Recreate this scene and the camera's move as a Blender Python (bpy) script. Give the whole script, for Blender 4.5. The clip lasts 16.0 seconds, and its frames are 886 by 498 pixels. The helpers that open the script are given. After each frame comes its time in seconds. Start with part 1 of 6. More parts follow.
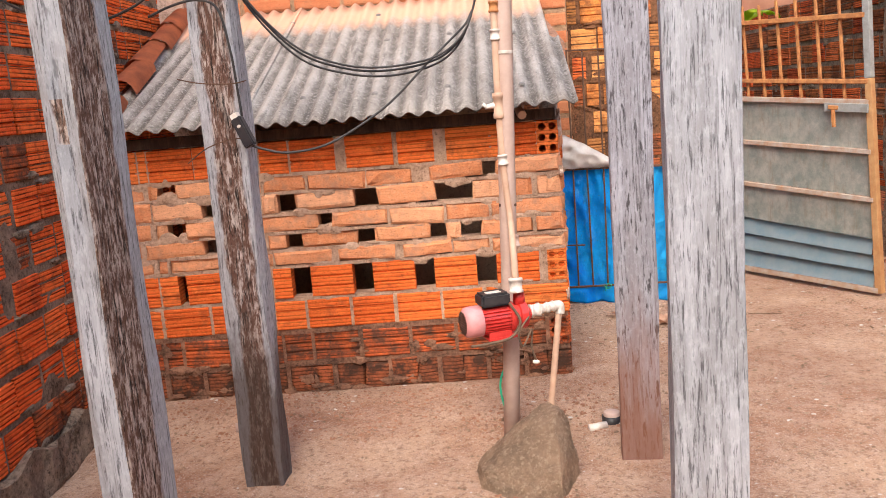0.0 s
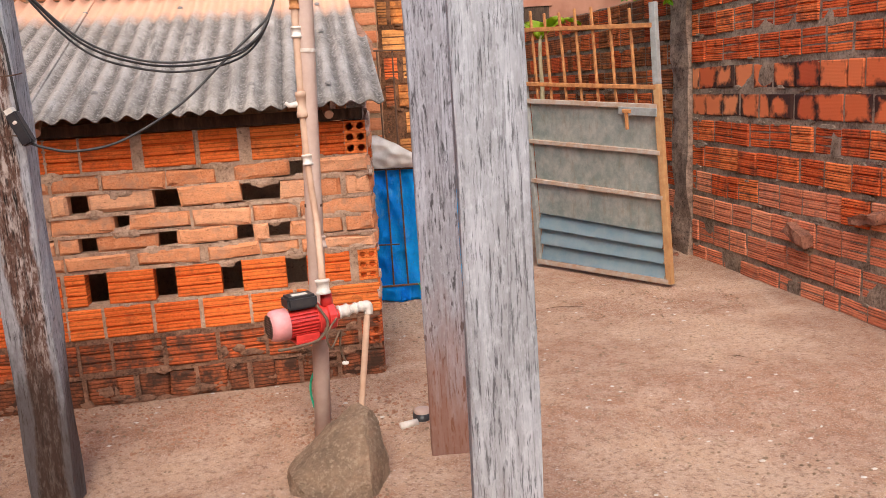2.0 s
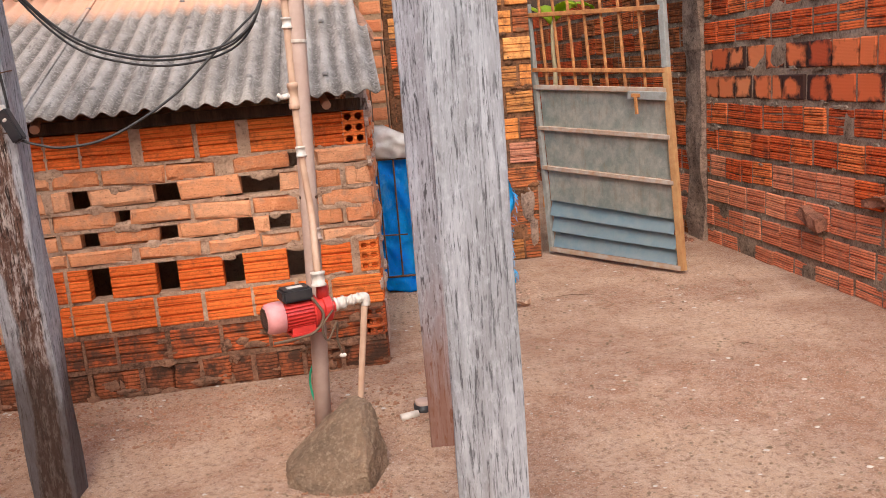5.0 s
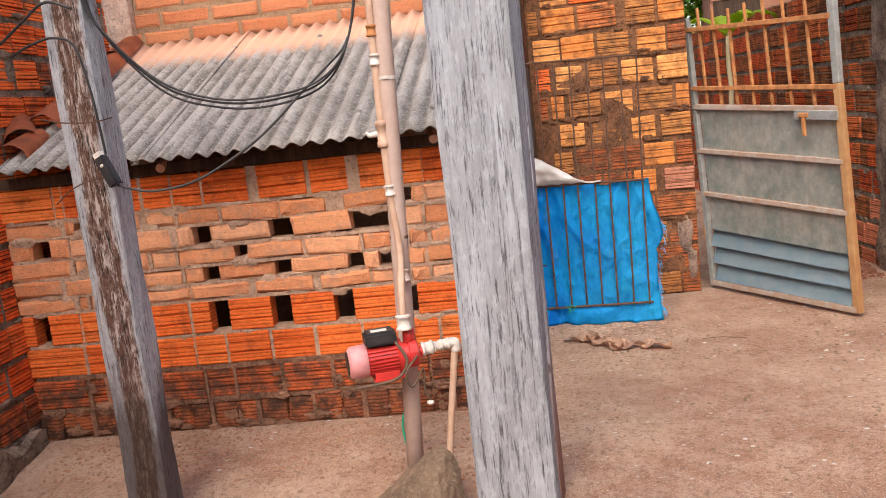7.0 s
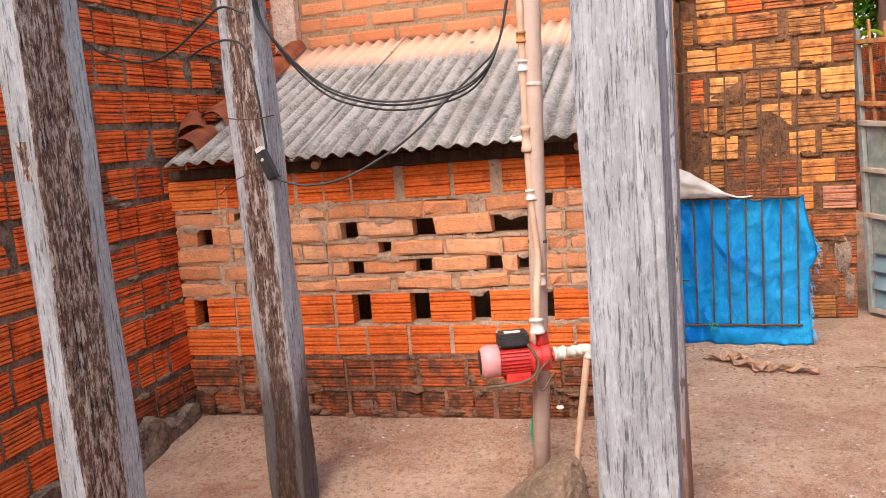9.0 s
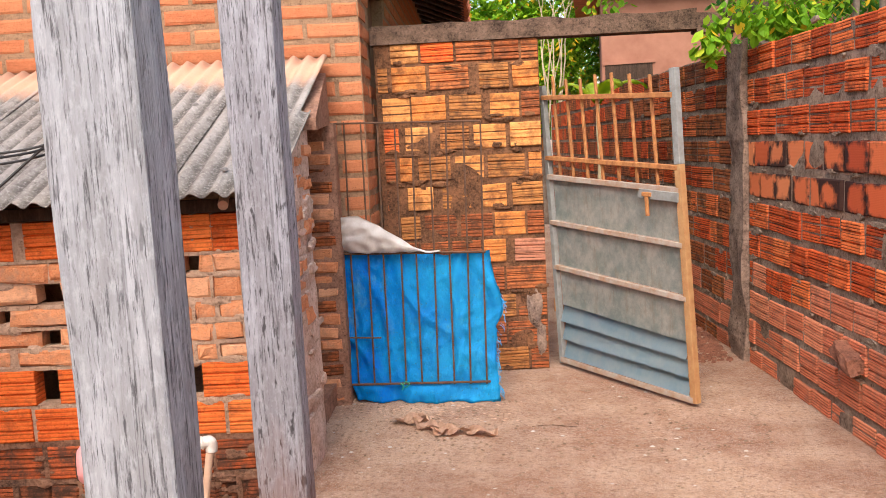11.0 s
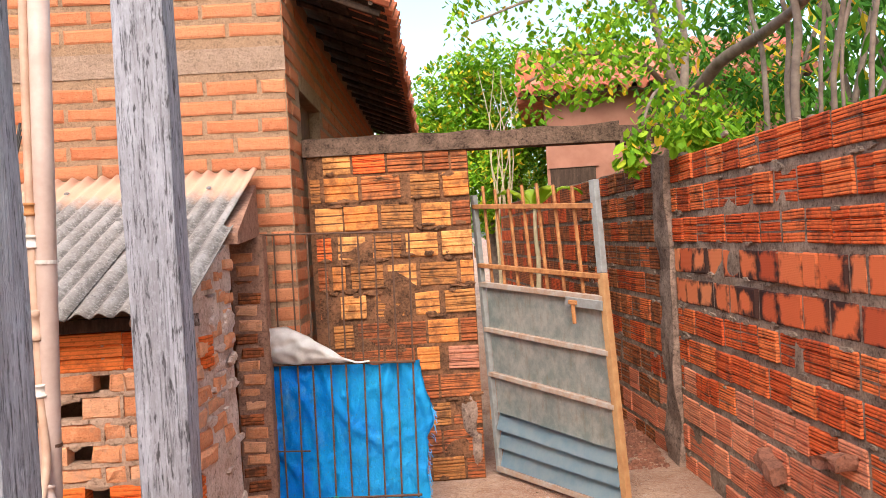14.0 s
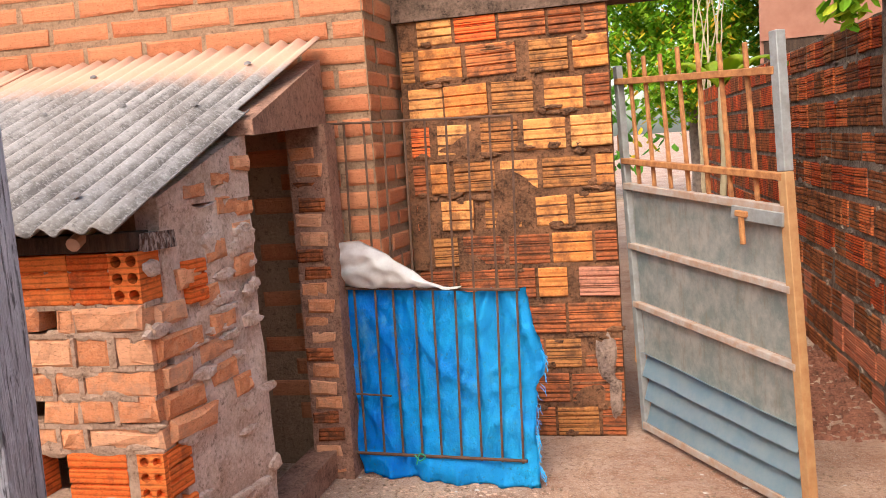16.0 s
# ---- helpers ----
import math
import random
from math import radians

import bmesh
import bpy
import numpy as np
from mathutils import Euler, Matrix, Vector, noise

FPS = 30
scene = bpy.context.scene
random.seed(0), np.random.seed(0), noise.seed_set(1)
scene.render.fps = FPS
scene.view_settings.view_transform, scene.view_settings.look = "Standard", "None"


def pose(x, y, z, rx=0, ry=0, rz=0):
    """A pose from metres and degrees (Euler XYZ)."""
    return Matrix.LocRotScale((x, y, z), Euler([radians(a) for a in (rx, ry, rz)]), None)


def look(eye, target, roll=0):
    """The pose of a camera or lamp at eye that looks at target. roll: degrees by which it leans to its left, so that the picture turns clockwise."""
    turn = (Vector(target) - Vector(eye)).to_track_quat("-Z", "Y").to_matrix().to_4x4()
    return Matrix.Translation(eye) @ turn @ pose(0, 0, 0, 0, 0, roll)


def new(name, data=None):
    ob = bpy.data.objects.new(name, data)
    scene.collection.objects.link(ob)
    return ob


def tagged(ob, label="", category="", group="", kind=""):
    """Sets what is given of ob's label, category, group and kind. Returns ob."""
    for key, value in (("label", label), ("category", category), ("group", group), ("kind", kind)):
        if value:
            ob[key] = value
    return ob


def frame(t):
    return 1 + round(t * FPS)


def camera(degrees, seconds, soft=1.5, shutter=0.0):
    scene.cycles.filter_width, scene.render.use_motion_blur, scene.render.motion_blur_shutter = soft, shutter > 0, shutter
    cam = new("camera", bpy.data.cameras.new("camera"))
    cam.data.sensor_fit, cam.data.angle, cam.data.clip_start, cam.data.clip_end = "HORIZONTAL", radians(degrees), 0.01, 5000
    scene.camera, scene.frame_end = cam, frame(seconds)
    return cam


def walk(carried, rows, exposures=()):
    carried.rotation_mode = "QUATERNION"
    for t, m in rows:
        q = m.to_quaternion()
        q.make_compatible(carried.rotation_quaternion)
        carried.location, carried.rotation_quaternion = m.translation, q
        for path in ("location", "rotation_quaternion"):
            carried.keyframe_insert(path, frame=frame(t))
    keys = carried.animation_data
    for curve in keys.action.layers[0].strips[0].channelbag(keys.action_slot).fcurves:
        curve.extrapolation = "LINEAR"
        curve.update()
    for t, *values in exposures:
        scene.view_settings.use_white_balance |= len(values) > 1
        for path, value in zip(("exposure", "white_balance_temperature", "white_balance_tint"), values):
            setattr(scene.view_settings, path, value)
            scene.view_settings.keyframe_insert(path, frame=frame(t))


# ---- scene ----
cam = camera(55.1, 16.0, soft=0.7)
PATH = [
    (0, (1.075, 0.587, 1.435), (0.754, 2.529, 1.082), -4.5),
    (0.5, (1.118, 0.569, 1.445), (0.791, 2.511, 1.099), -4.6),
    (1, (1.148, 0.572, 1.45), (0.948, 2.529, 1.093), -4.6),
    (1.5, (1.172, 0.642, 1.433), (1.256, 2.604, 1.054), -3.5),
    (2, (1.155, 0.613, 1.43), (1.238, 2.574, 1.048), -3.4),
    (2.5, (1.137, 0.604, 1.427), (1.215, 2.565, 1.042), -3.3),
    (3, (1.14, 0.59, 1.42), (1.214, 2.55, 1.032), -3.4),
    (5.5, (1.374, 0.693, 1.425), (1.381, 2.651, 1.019), -4.8),
    (6, (1.507, 0.891, 1.465), (1.5, 2.851, 1.066), -4.7),
    (6.5, (1.698, 0.911, 1.477), (1.494, 2.868, 1.118), -5.4),
    (7, (1.74, 0.905, 1.458), (1.27, 2.821, 1.129), -6.4),
    (7.5, (1.719, 0.834, 1.437), (0.986, 2.67, 1.134), -6.0),
    (8, (1.72, 0.808, 1.446), (0.913, 2.614, 1.153), -5.7),
    (8.5, (1.75, 0.831, 1.446), (0.937, 2.635, 1.162), -5.0),
    (9, (1.771, 0.858, 1.441), (0.985, 2.676, 1.164), -4.7),
    (9.5, (1.87, 0.967, 1.438), (1.27, 2.853, 1.152), -3.9),
    (10, (1.979, 1.182, 1.469), (1.578, 3.12, 1.18), -3.3),
    (12.5, (2.453, 1.419, 1.622), (2.222, 3.403, 1.519), -2.8),
    (13, (2.462, 1.393, 1.66), (2.269, 3.383, 1.621), -3.1),
    (13.5, (2.442, 1.379, 1.649), (2.251, 3.37, 1.625), -3.4),
    (14, (2.425, 1.381, 1.598), (2.229, 3.371, 1.568), -3.4),
    (14.5, (2.453, 1.437, 1.554), (2.24, 3.422, 1.444), -3.7),
    (15, (2.489, 1.758, 1.538), (2.27, 3.74, 1.382), -3.7),
    (15.5, (2.595, 2.163, 1.517), (2.226, 4.119, 1.321), -3.9),
    (16, (2.745, 2.714, 1.531), (2.04, 4.57, 1.29), -4.2),
]
walk(cam, [(t, look(eye, target, roll)) for t, eye, target, roll in PATH],
     [(0, 1.36), (1, 1.26), (3, 1.06), (6.5, 1.06), (8.5, 1.32), (10.2, 1.3), (12.5, 1.40), (14.5, 1.38), (16, 1.38)])

# ---- world and light ----
world = bpy.data.worlds.new("sky")
scene.world = world
world.use_nodes = True
wn = world.node_tree.nodes
sky = wn.new("ShaderNodeTexSky")
sky.sky_type = "NISHITA"
sky.sun_disc = False
sky.sun_elevation, sky.sun_rotation = radians(46), radians(182)
sky.dust_density = 3.0
sky.air_density = 1.2
world.node_tree.links.new(sky.outputs[0], wn["Background"].inputs[0])
wn["Background"].inputs[1].default_value = 0.15
sun = new("sun", bpy.data.lights.new("sun", "SUN"))
sun.data.energy, sun.data.angle, sun.data.color = 1.2, radians(40), (1.0, 0.95, 0.88)
sun.matrix_world = look((0.6, -3.4, 9), (0.9, 5, 0))


# ---- materials ----
class Nodes:
    """A short hand for building one node material."""

    def __init__(self, name, rough=0.8, metal=0.0, spec=0.3):
        self.mat = bpy.data.materials.new(name)
        self.mat.use_nodes = True
        self.tree = self.mat.node_tree
        self.bsdf = self.tree.nodes["Principled BSDF"]
        self.bsdf.inputs["Roughness"].default_value = rough
        self.bsdf.inputs["Metallic"].default_value = metal
        self.bsdf.inputs["Specular IOR Level"].default_value = spec
        self.coord = self.tree.nodes.new("ShaderNodeTexCoord")
        self.geo = self.tree.nodes.new("ShaderNodeNewGeometry")
        self.info = self.tree.nodes.new("ShaderNodeObjectInfo")

    def link(self, a, b):
        self.tree.links.new(a, b)

    def put(self, value, socket):
        if isinstance(value, (int, float)):
            socket.default_value = value
        elif isinstance(value, tuple):
            socket.default_value = value if len(value) == 4 else (*value, 1.0)
        else:
            self.link(value, socket)

    def noise(self, scale, detail=4.0, rough=0.6, where="Object", stretch=(1, 1, 1), offset=None):
        m = self.tree.nodes.new("ShaderNodeMapping")
        m.inputs["Scale"].default_value = stretch
        src = self.geo.outputs["Position"] if where == "World" else self.coord.outputs[where]
        self.link(src, m.inputs["Vector"])
        if offset is not None:
            self.link(offset, m.inputs["Location"])
        n = self.tree.nodes.new("ShaderNodeTexNoise")
        n.inputs["Scale"].default_value, n.inputs["Detail"].default_value, n.inputs["Roughness"].default_value = scale, detail, rough
        self.link(m.outputs[0], n.inputs["Vector"])
        return n.outputs["Fac"]

    def voronoi(self, scale, where="World", feature="F1"):
        n = self.tree.nodes.new("ShaderNodeTexVoronoi")
        n.feature = feature
        n.inputs["Scale"].default_value = scale
        self.link(self.geo.outputs["Position"] if where == "World" else self.coord.outputs[where], n.inputs["Vector"])
        return n.outputs["Distance"]

    def wave(self, scale, axis="Z", distort=0.5, where="Object", detail_scale=1.0):
        n = self.tree.nodes.new("ShaderNodeTexWave")
        n.bands_direction = axis
        n.inputs["Scale"].default_value, n.inputs["Distortion"].default_value = scale, distort
        n.inputs["Detail Scale"].default_value = detail_scale
        self.link(self.coord.outputs[where], n.inputs["Vector"])
        return n.outputs["Fac"]

    def ramp(self, fac, stops):
        r = self.tree.nodes.new("ShaderNodeValToRGB")
        e = r.color_ramp.elements
        while len(e) < len(stops):
            e.new(0.5)
        for el, (p, c) in zip(e, stops):
            el.position = p
            el.color = (c, c, c, 1) if isinstance(c, (int, float)) else (*c, 1)
        self.put(fac, r.inputs[0])
        return r.outputs[0]

    def mix(self, fac, a, b, mode="MIX"):
        n = self.tree.nodes.new("ShaderNodeMix")
        n.data_type, n.blend_type = "RGBA", mode
        self.put(fac, n.inputs[0]), self.put(a, n.inputs[6]), self.put(b, n.inputs[7])
        return n.outputs[2]

    def math(self, op, a, b=0.0):
        n = self.tree.nodes.new("ShaderNodeMath")
        n.operation = op
        self.put(a, n.inputs[0]), self.put(b, n.inputs[1])
        return n.outputs[0]

    def height(self):
        n = self.tree.nodes.new("ShaderNodeSeparateXYZ")
        self.link(self.geo.outputs["Position"], n.inputs[0])
        return n.outputs["Z"]

    def bump(self, *layers):
        last = None
        for h, strength, dist in layers:
            n = self.tree.nodes.new("ShaderNodeBump")
            n.inputs["Strength"].default_value, n.inputs["Distance"].default_value = strength, dist
            self.link(h, n.inputs["Height"])
            if last is not None:
                self.link(last, n.inputs["Normal"])
            last = n.outputs[0]
        self.link(last, self.bsdf.inputs["Normal"])
        return self

    def base(self, c):
        self.put(c, self.bsdf.inputs["Base Color"])
        return self

    def rough(self, r):
        self.put(r, self.bsdf.inputs["Roughness"])
        return self


def brick_material(name, dark, mid, light, dirt=0.5, grooves=15.0, dirt_colour=(0.045, 0.03, 0.024), line=0.85):
    """Fired clay: each brick its own tone, extrusion grooves coloured dark, stains in patches."""
    n = Nodes(name, 0.9, 0, 0.08)
    tone = n.ramp(n.info.outputs["Random"], [(0.0, dark), (0.45, mid), (1.0, light)])
    patch = n.noise(11.0, 6, 0.72, "World")
    grain = n.noise(130.0, 3, 0.7, "World")
    blot = n.noise(28.0, 5, 0.7, "World")
    streak = n.noise(9.0, 5, 0.75, "World", (1.0, 1.0, 11.0))
    c = n.mix(n.ramp(streak, [(0.42, 0.0), (0.75, 0.45)]), tone, tuple(v * 0.5 for v in mid))
    c = n.mix(n.ramp(blot, [(0.5, 0.0), (0.75, 0.5)]), c, tuple(min(1, v * 1.2) for v in light))
    c = n.mix(n.ramp(grain, [(0.35, 0.0), (0.8, 0.35)]), c, tuple(min(1, v * 1.35) for v in light))
    pits = n.noise(62.0, 5, 0.8, "World", (1.0, 1.0, 2.2))
    c = n.mix(n.ramp(pits, [(0.30, 0.8), (0.45, 0.0)]), c, tuple(v * 0.3 for v in dark))
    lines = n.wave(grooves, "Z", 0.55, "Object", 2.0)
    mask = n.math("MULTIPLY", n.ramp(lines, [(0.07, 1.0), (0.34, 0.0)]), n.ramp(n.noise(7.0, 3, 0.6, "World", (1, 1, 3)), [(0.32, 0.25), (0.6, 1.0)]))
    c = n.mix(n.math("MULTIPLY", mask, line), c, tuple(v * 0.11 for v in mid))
    amount = n.math("MULTIPLY", n.ramp(patch, [(0.56 - 0.16 * dirt, 0.0), (0.70 - 0.12 * dirt, 1.0)]), min(1.0, 0.35 + 0.6 * dirt))
    c = n.mix(amount, c, dirt_colour)
    n.base(c)
    n.bump((lines, 0.4, 0.003), (blot, 0.6, 0.006), (pits, 0.6, 0.004), (streak, 0.35, 0.004), (grain, 0.5, 0.0015))
    return n.mat


def mortar_material(name, base=(0.30, 0.25, 0.21), dark=(0.10, 0.08, 0.07)):
    n = Nodes(name, 0.95, 0, 0.06)
    c = n.mix(n.ramp(n.noise(8, 6, 0.75, "World"), [(0.36, 0.0), (0.62, 1.0)]), base, dark)
    c = n.mix(n.ramp(n.noise(70, 4, 0.7, "World"), [(0.35, 0.0), (0.75, 0.5)]), c, tuple(min(1, v * 1.5) for v in base))
    c = n.mix(n.ramp(n.noise(38, 6, 0.8, "World"), [(0.34, 0.8), (0.47, 0.0)]), c, tuple(v * 0.5 for v in dark))
    n.base(c).bump((n.noise(60, 5, 0.75, "World"), 1.0, 0.010), (n.noise(11, 3, 0.6, "World"), 0.6, 0.02))
    return n.mat


def wood_material(name, pale, deep, crack=0.8, stain=(0.05, 0.03, 0.02), foot=(0.16, 0.085, 0.045), rise=(0.28, 0.62), spots=0.75, patch=(0.42, 0.62), scale=14, along=0.13, relief=1.0, strip=None):
    """Weathered timber: long grain, drying cracks, dark spots, and earth splashed up its foot."""
    n = Nodes(name, 0.85, 0, 0.2)
    broad = n.noise(scale, 6, 0.75, "Object", (1, 1, along))
    grain = n.noise(34, 6, 0.75, "Object", (1, 1, 0.05))
    fine = n.noise(120, 5, 0.75, "Object", (1, 1, 0.07))
    mottle = n.noise(60, 4, 0.7, "Object", (1, 1, 0.5))
    c = n.mix(n.ramp(broad, [(patch[0], 0.0), (patch[1], 1.0)]), deep, pale)
    c = n.mix(n.ramp(grain, [(0.36, 0.55), (0.56, 0.0)]), c, deep)
    split = n.noise(15, 3, 0.5, "Object", (1, 1, 0.025))
    c = n.mix(n.ramp(n.math("ABSOLUTE", n.math("SUBTRACT", split, 0.62)), [(0.002, crack * 0.6), (0.008, 0.0)]), c, stain)
    c = n.mix(n.ramp(mottle, [(0.5, 0.0), (0.75, 0.5)]), c, tuple(min(1, v * 1.3) for v in pale))
    c = n.mix(n.ramp(fine, [(0.37, crack), (0.47, 0.0)]), c, stain)
    knots = n.ramp(n.noise(40, 3, 0.6, "Object", (1.3, 1.3, 0.3)), [(0.61, 0.0), (0.68, spots)])
    c = n.mix(knots, c, stain)
    if strip:
        # pale sapwood on both sides of a wavy strip of bark
        axis, centre, half = strip
        sep = n.tree.nodes.new("ShaderNodeSeparateXYZ")
        n.link(n.coord.outputs["Object"], sep.inputs[0])
        shift = n.math("MULTIPLY", n.math("SUBTRACT", n.noise(6, 6, 0.7, "Object", (1, 1, 0.35)), 0.5 + centre / 0.11), 0.11)
        away = n.math("ABSOLUTE", n.math("ADD", sep.outputs[axis], shift))
        sap = n.mix(n.ramp(fine, [(0.37, 0.8), (0.47, 0.0)]), n.mix(n.ramp(mottle, [(0.4, 0.0), (0.7, 1.0)]), (0.33, 0.32, 0.33), (0.46, 0.455, 0.48)), (0.06, 0.055, 0.058))
        c = n.mix(n.ramp(away, [(half - 0.004, 0.0), (half + 0.006, 1.0)]), c, sap)
    up = n.math("ADD", n.height(), n.math("MULTIPLY", n.noise(9, 5, 0.7, "Object", (1, 1, 0.22)), 0.8))
    c = n.mix(n.ramp(up, [(rise[0], 0.8), (rise[1] + 0.15, 0.0)]), c, foot)
    n.base(c).bump((broad, 0.4 * relief, 0.01 * relief), (grain, 0.8, 0.008), (fine, 0.8, 0.004))
    return n.mat


def plain_material(name, a, b, scale=12, rough=0.6, metal=0.0, bump=0.2, spec=0.3, fine=90):
    n = Nodes(name, rough, metal, spec)
    c = n.mix(n.ramp(n.noise(scale, 5, 0.65, "World"), [(0.35, 0.0), (0.68, 1.0)]), a, b)
    n.base(c).bump((n.noise(fine, 3, 0.6, "World"), bump, 0.002))
    return n.mat


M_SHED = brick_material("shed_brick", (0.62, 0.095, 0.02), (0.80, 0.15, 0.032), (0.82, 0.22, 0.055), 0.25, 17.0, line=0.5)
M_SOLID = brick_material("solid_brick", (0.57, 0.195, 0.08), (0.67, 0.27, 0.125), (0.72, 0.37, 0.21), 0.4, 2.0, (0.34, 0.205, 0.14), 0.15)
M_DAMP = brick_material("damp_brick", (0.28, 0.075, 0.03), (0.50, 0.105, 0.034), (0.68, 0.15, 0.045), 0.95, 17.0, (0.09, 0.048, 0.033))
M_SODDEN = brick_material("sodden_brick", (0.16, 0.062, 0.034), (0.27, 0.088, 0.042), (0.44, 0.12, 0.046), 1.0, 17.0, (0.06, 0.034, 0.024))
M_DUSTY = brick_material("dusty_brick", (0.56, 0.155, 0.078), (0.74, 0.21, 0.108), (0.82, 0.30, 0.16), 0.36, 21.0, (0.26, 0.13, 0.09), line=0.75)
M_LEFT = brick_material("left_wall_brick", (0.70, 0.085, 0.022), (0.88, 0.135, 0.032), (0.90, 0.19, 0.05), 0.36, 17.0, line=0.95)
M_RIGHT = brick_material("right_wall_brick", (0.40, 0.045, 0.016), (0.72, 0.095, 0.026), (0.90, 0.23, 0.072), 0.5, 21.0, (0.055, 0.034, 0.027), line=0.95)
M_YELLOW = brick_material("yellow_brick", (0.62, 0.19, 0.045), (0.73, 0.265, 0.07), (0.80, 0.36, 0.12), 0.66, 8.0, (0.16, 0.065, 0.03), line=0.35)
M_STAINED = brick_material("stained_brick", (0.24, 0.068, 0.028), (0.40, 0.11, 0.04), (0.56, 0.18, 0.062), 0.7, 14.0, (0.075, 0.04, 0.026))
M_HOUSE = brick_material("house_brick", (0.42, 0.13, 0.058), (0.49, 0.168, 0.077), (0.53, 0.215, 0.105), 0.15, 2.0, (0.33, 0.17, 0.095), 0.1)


def soot_material():
    """Smooth-faced bricks blackened by fire round their edges."""
    n = Nodes("sooty_brick", 0.85, 0, 0.25)
    tone = n.ramp(n.info.outputs["Random"], [(0.0, (0.50, 0.085, 0.03)), (0.5, (0.70, 0.15, 0.048)), (1.0, (0.76, 0.25, 0.10))])
    sep = n.tree.nodes.new("ShaderNodeSeparateXYZ")
    n.link(n.coord.outputs["Generated"], sep.inputs[0])
    edge = n.math("MAXIMUM", n.math("ABSOLUTE", n.math("SUBTRACT", sep.outputs["X"], 0.5)), n.math("ABSOLUTE", n.math("SUBTRACT", sep.outputs["Z"], 0.5)))
    edge = n.math("ADD", edge, n.math("MULTIPLY", n.math("SUBTRACT", n.noise(13, 4, 0.6, "World"), 0.5), 0.75))
    spread = n.math("ADD", edge, n.math("MULTIPLY", n.math("SUBTRACT", n.noise(2.2, 2, 0.5, "World"), 0.45), 0.9))
    c = n.mix(n.ramp(spread, [(0.38, 0.0), (0.56, 0.95)]), tone, (0.018, 0.014, 0.014))
    n.base(c).bump((n.noise(90, 4, 0.7, "World"), 0.5, 0.002), (n.wave(42, "Z", 0.8), 0.15, 0.002))
    return n.mat


M_SOOT = soot_material()
M_JAMB = mortar_material("jamb_mortar", (0.40, 0.215, 0.145), (0.19, 0.10, 0.068))
M_BROKEN = mortar_material("broken_clay", (0.32, 0.135, 0.085), (0.13, 0.06, 0.042))
M_MORTAR = mortar_material("mortar", (0.50, 0.34, 0.245), (0.30, 0.18, 0.12))
M_MORTAR_DAMP = mortar_material("damp_mortar", (0.31, 0.16, 0.10), (0.08, 0.045, 0.032))
M_MORTAR_DARK = mortar_material("dark_mortar", (0.37, 0.27, 0.20), (0.10, 0.065, 0.047))
M_MORTAR_WEST = mortar_material("sooty_mortar", (0.30, 0.22, 0.165), (0.055, 0.04, 0.03))
M_MORTAR_BLACK = mortar_material("black_stained_mortar", (0.24, 0.11, 0.055), (0.04, 0.024, 0.016))
M_MORTAR_HOUSE = mortar_material("house_mortar", (0.33, 0.205, 0.125), (0.25, 0.15, 0.092))
M_RENDER = mortar_material("rough_render", (0.66, 0.50, 0.41), (0.40, 0.25, 0.175))
M_CONCRETE = mortar_material("pillar_concrete", (0.36, 0.25, 0.19), (0.09, 0.058, 0.045))
M_LINTEL = mortar_material("lintel_concrete", (0.19, 0.12, 0.085), (0.03, 0.02, 0.015))
M_GREY_WOOD = wood_material("silver_grey_timber", (0.44, 0.44, 0.465), (0.28, 0.275, 0.285), 0.85, (0.06, 0.056, 0.06), (0.27, 0.19, 0.145), (0.20, 0.55), 0.5)
M_SPLASHED_WOOD = wood_material("earth_splashed_timber", (0.42, 0.41, 0.445), (0.26, 0.245, 0.26), 0.85, (0.06, 0.054, 0.057), (0.22, 0.082, 0.038), (0.55, 1.0), 0.9)
M_BARK_WOOD = wood_material("brown_grey_timber", (0.52, 0.41, 0.35), (0.13, 0.066, 0.044), 1.0, (0.012, 0.008, 0.006), (0.12, 0.07, 0.046), (0.15, 0.4), 0.6, (0.48, 0.56), 62, 0.28, 1.6, strip=("Y", -0.04, 0.082))
M_SMOKED_WOOD = wood_material("dark_smoked_timber", (0.45, 0.37, 0.33), (0.12, 0.06, 0.042), 1.0, (0.011, 0.007, 0.006), (0.055, 0.033, 0.024), (0.75, 1.45), 0.7, (0.50, 0.58), 52, 0.22, 1.4, strip=("X", 0.012, 0.052))
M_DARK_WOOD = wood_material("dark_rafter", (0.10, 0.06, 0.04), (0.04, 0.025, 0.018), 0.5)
M_RED = plain_material("red_paint", (0.66, 0.045, 0.036), (0.48, 0.03, 0.026), 20, 0.35, 0, 0.1, 0.5)
M_PINK = plain_material("faded_pink_plastic", (0.72, 0.33, 0.32), (0.62, 0.24, 0.24), 20, 0.5)
M_BLACK = plain_material("black_plastic", (0.02, 0.02, 0.024), (0.045, 0.04, 0.04), 20, 0.4)
M_PIPE = plain_material("dusty_pipe", (0.52, 0.38, 0.32), (0.42, 0.29, 0.235), 9, 0.55)
M_TAN_PIPE = plain_material("tan_pipe", (0.58, 0.39, 0.28), (0.46, 0.28, 0.19), 10, 0.5)
M_WHITE = plain_material("white_plastic", (0.72, 0.66, 0.60), (0.5, 0.42, 0.35), 25, 0.45)
M_GREEN = plain_material("green_plastic", (0.02, 0.42, 0.22), (0.03, 0.35, 0.2), 25, 0.4)
M_RUST = plain_material("rusty_iron", (0.52, 0.23, 0.08), (0.27, 0.10, 0.04), 25, 0.8, 0.05, 0.4)
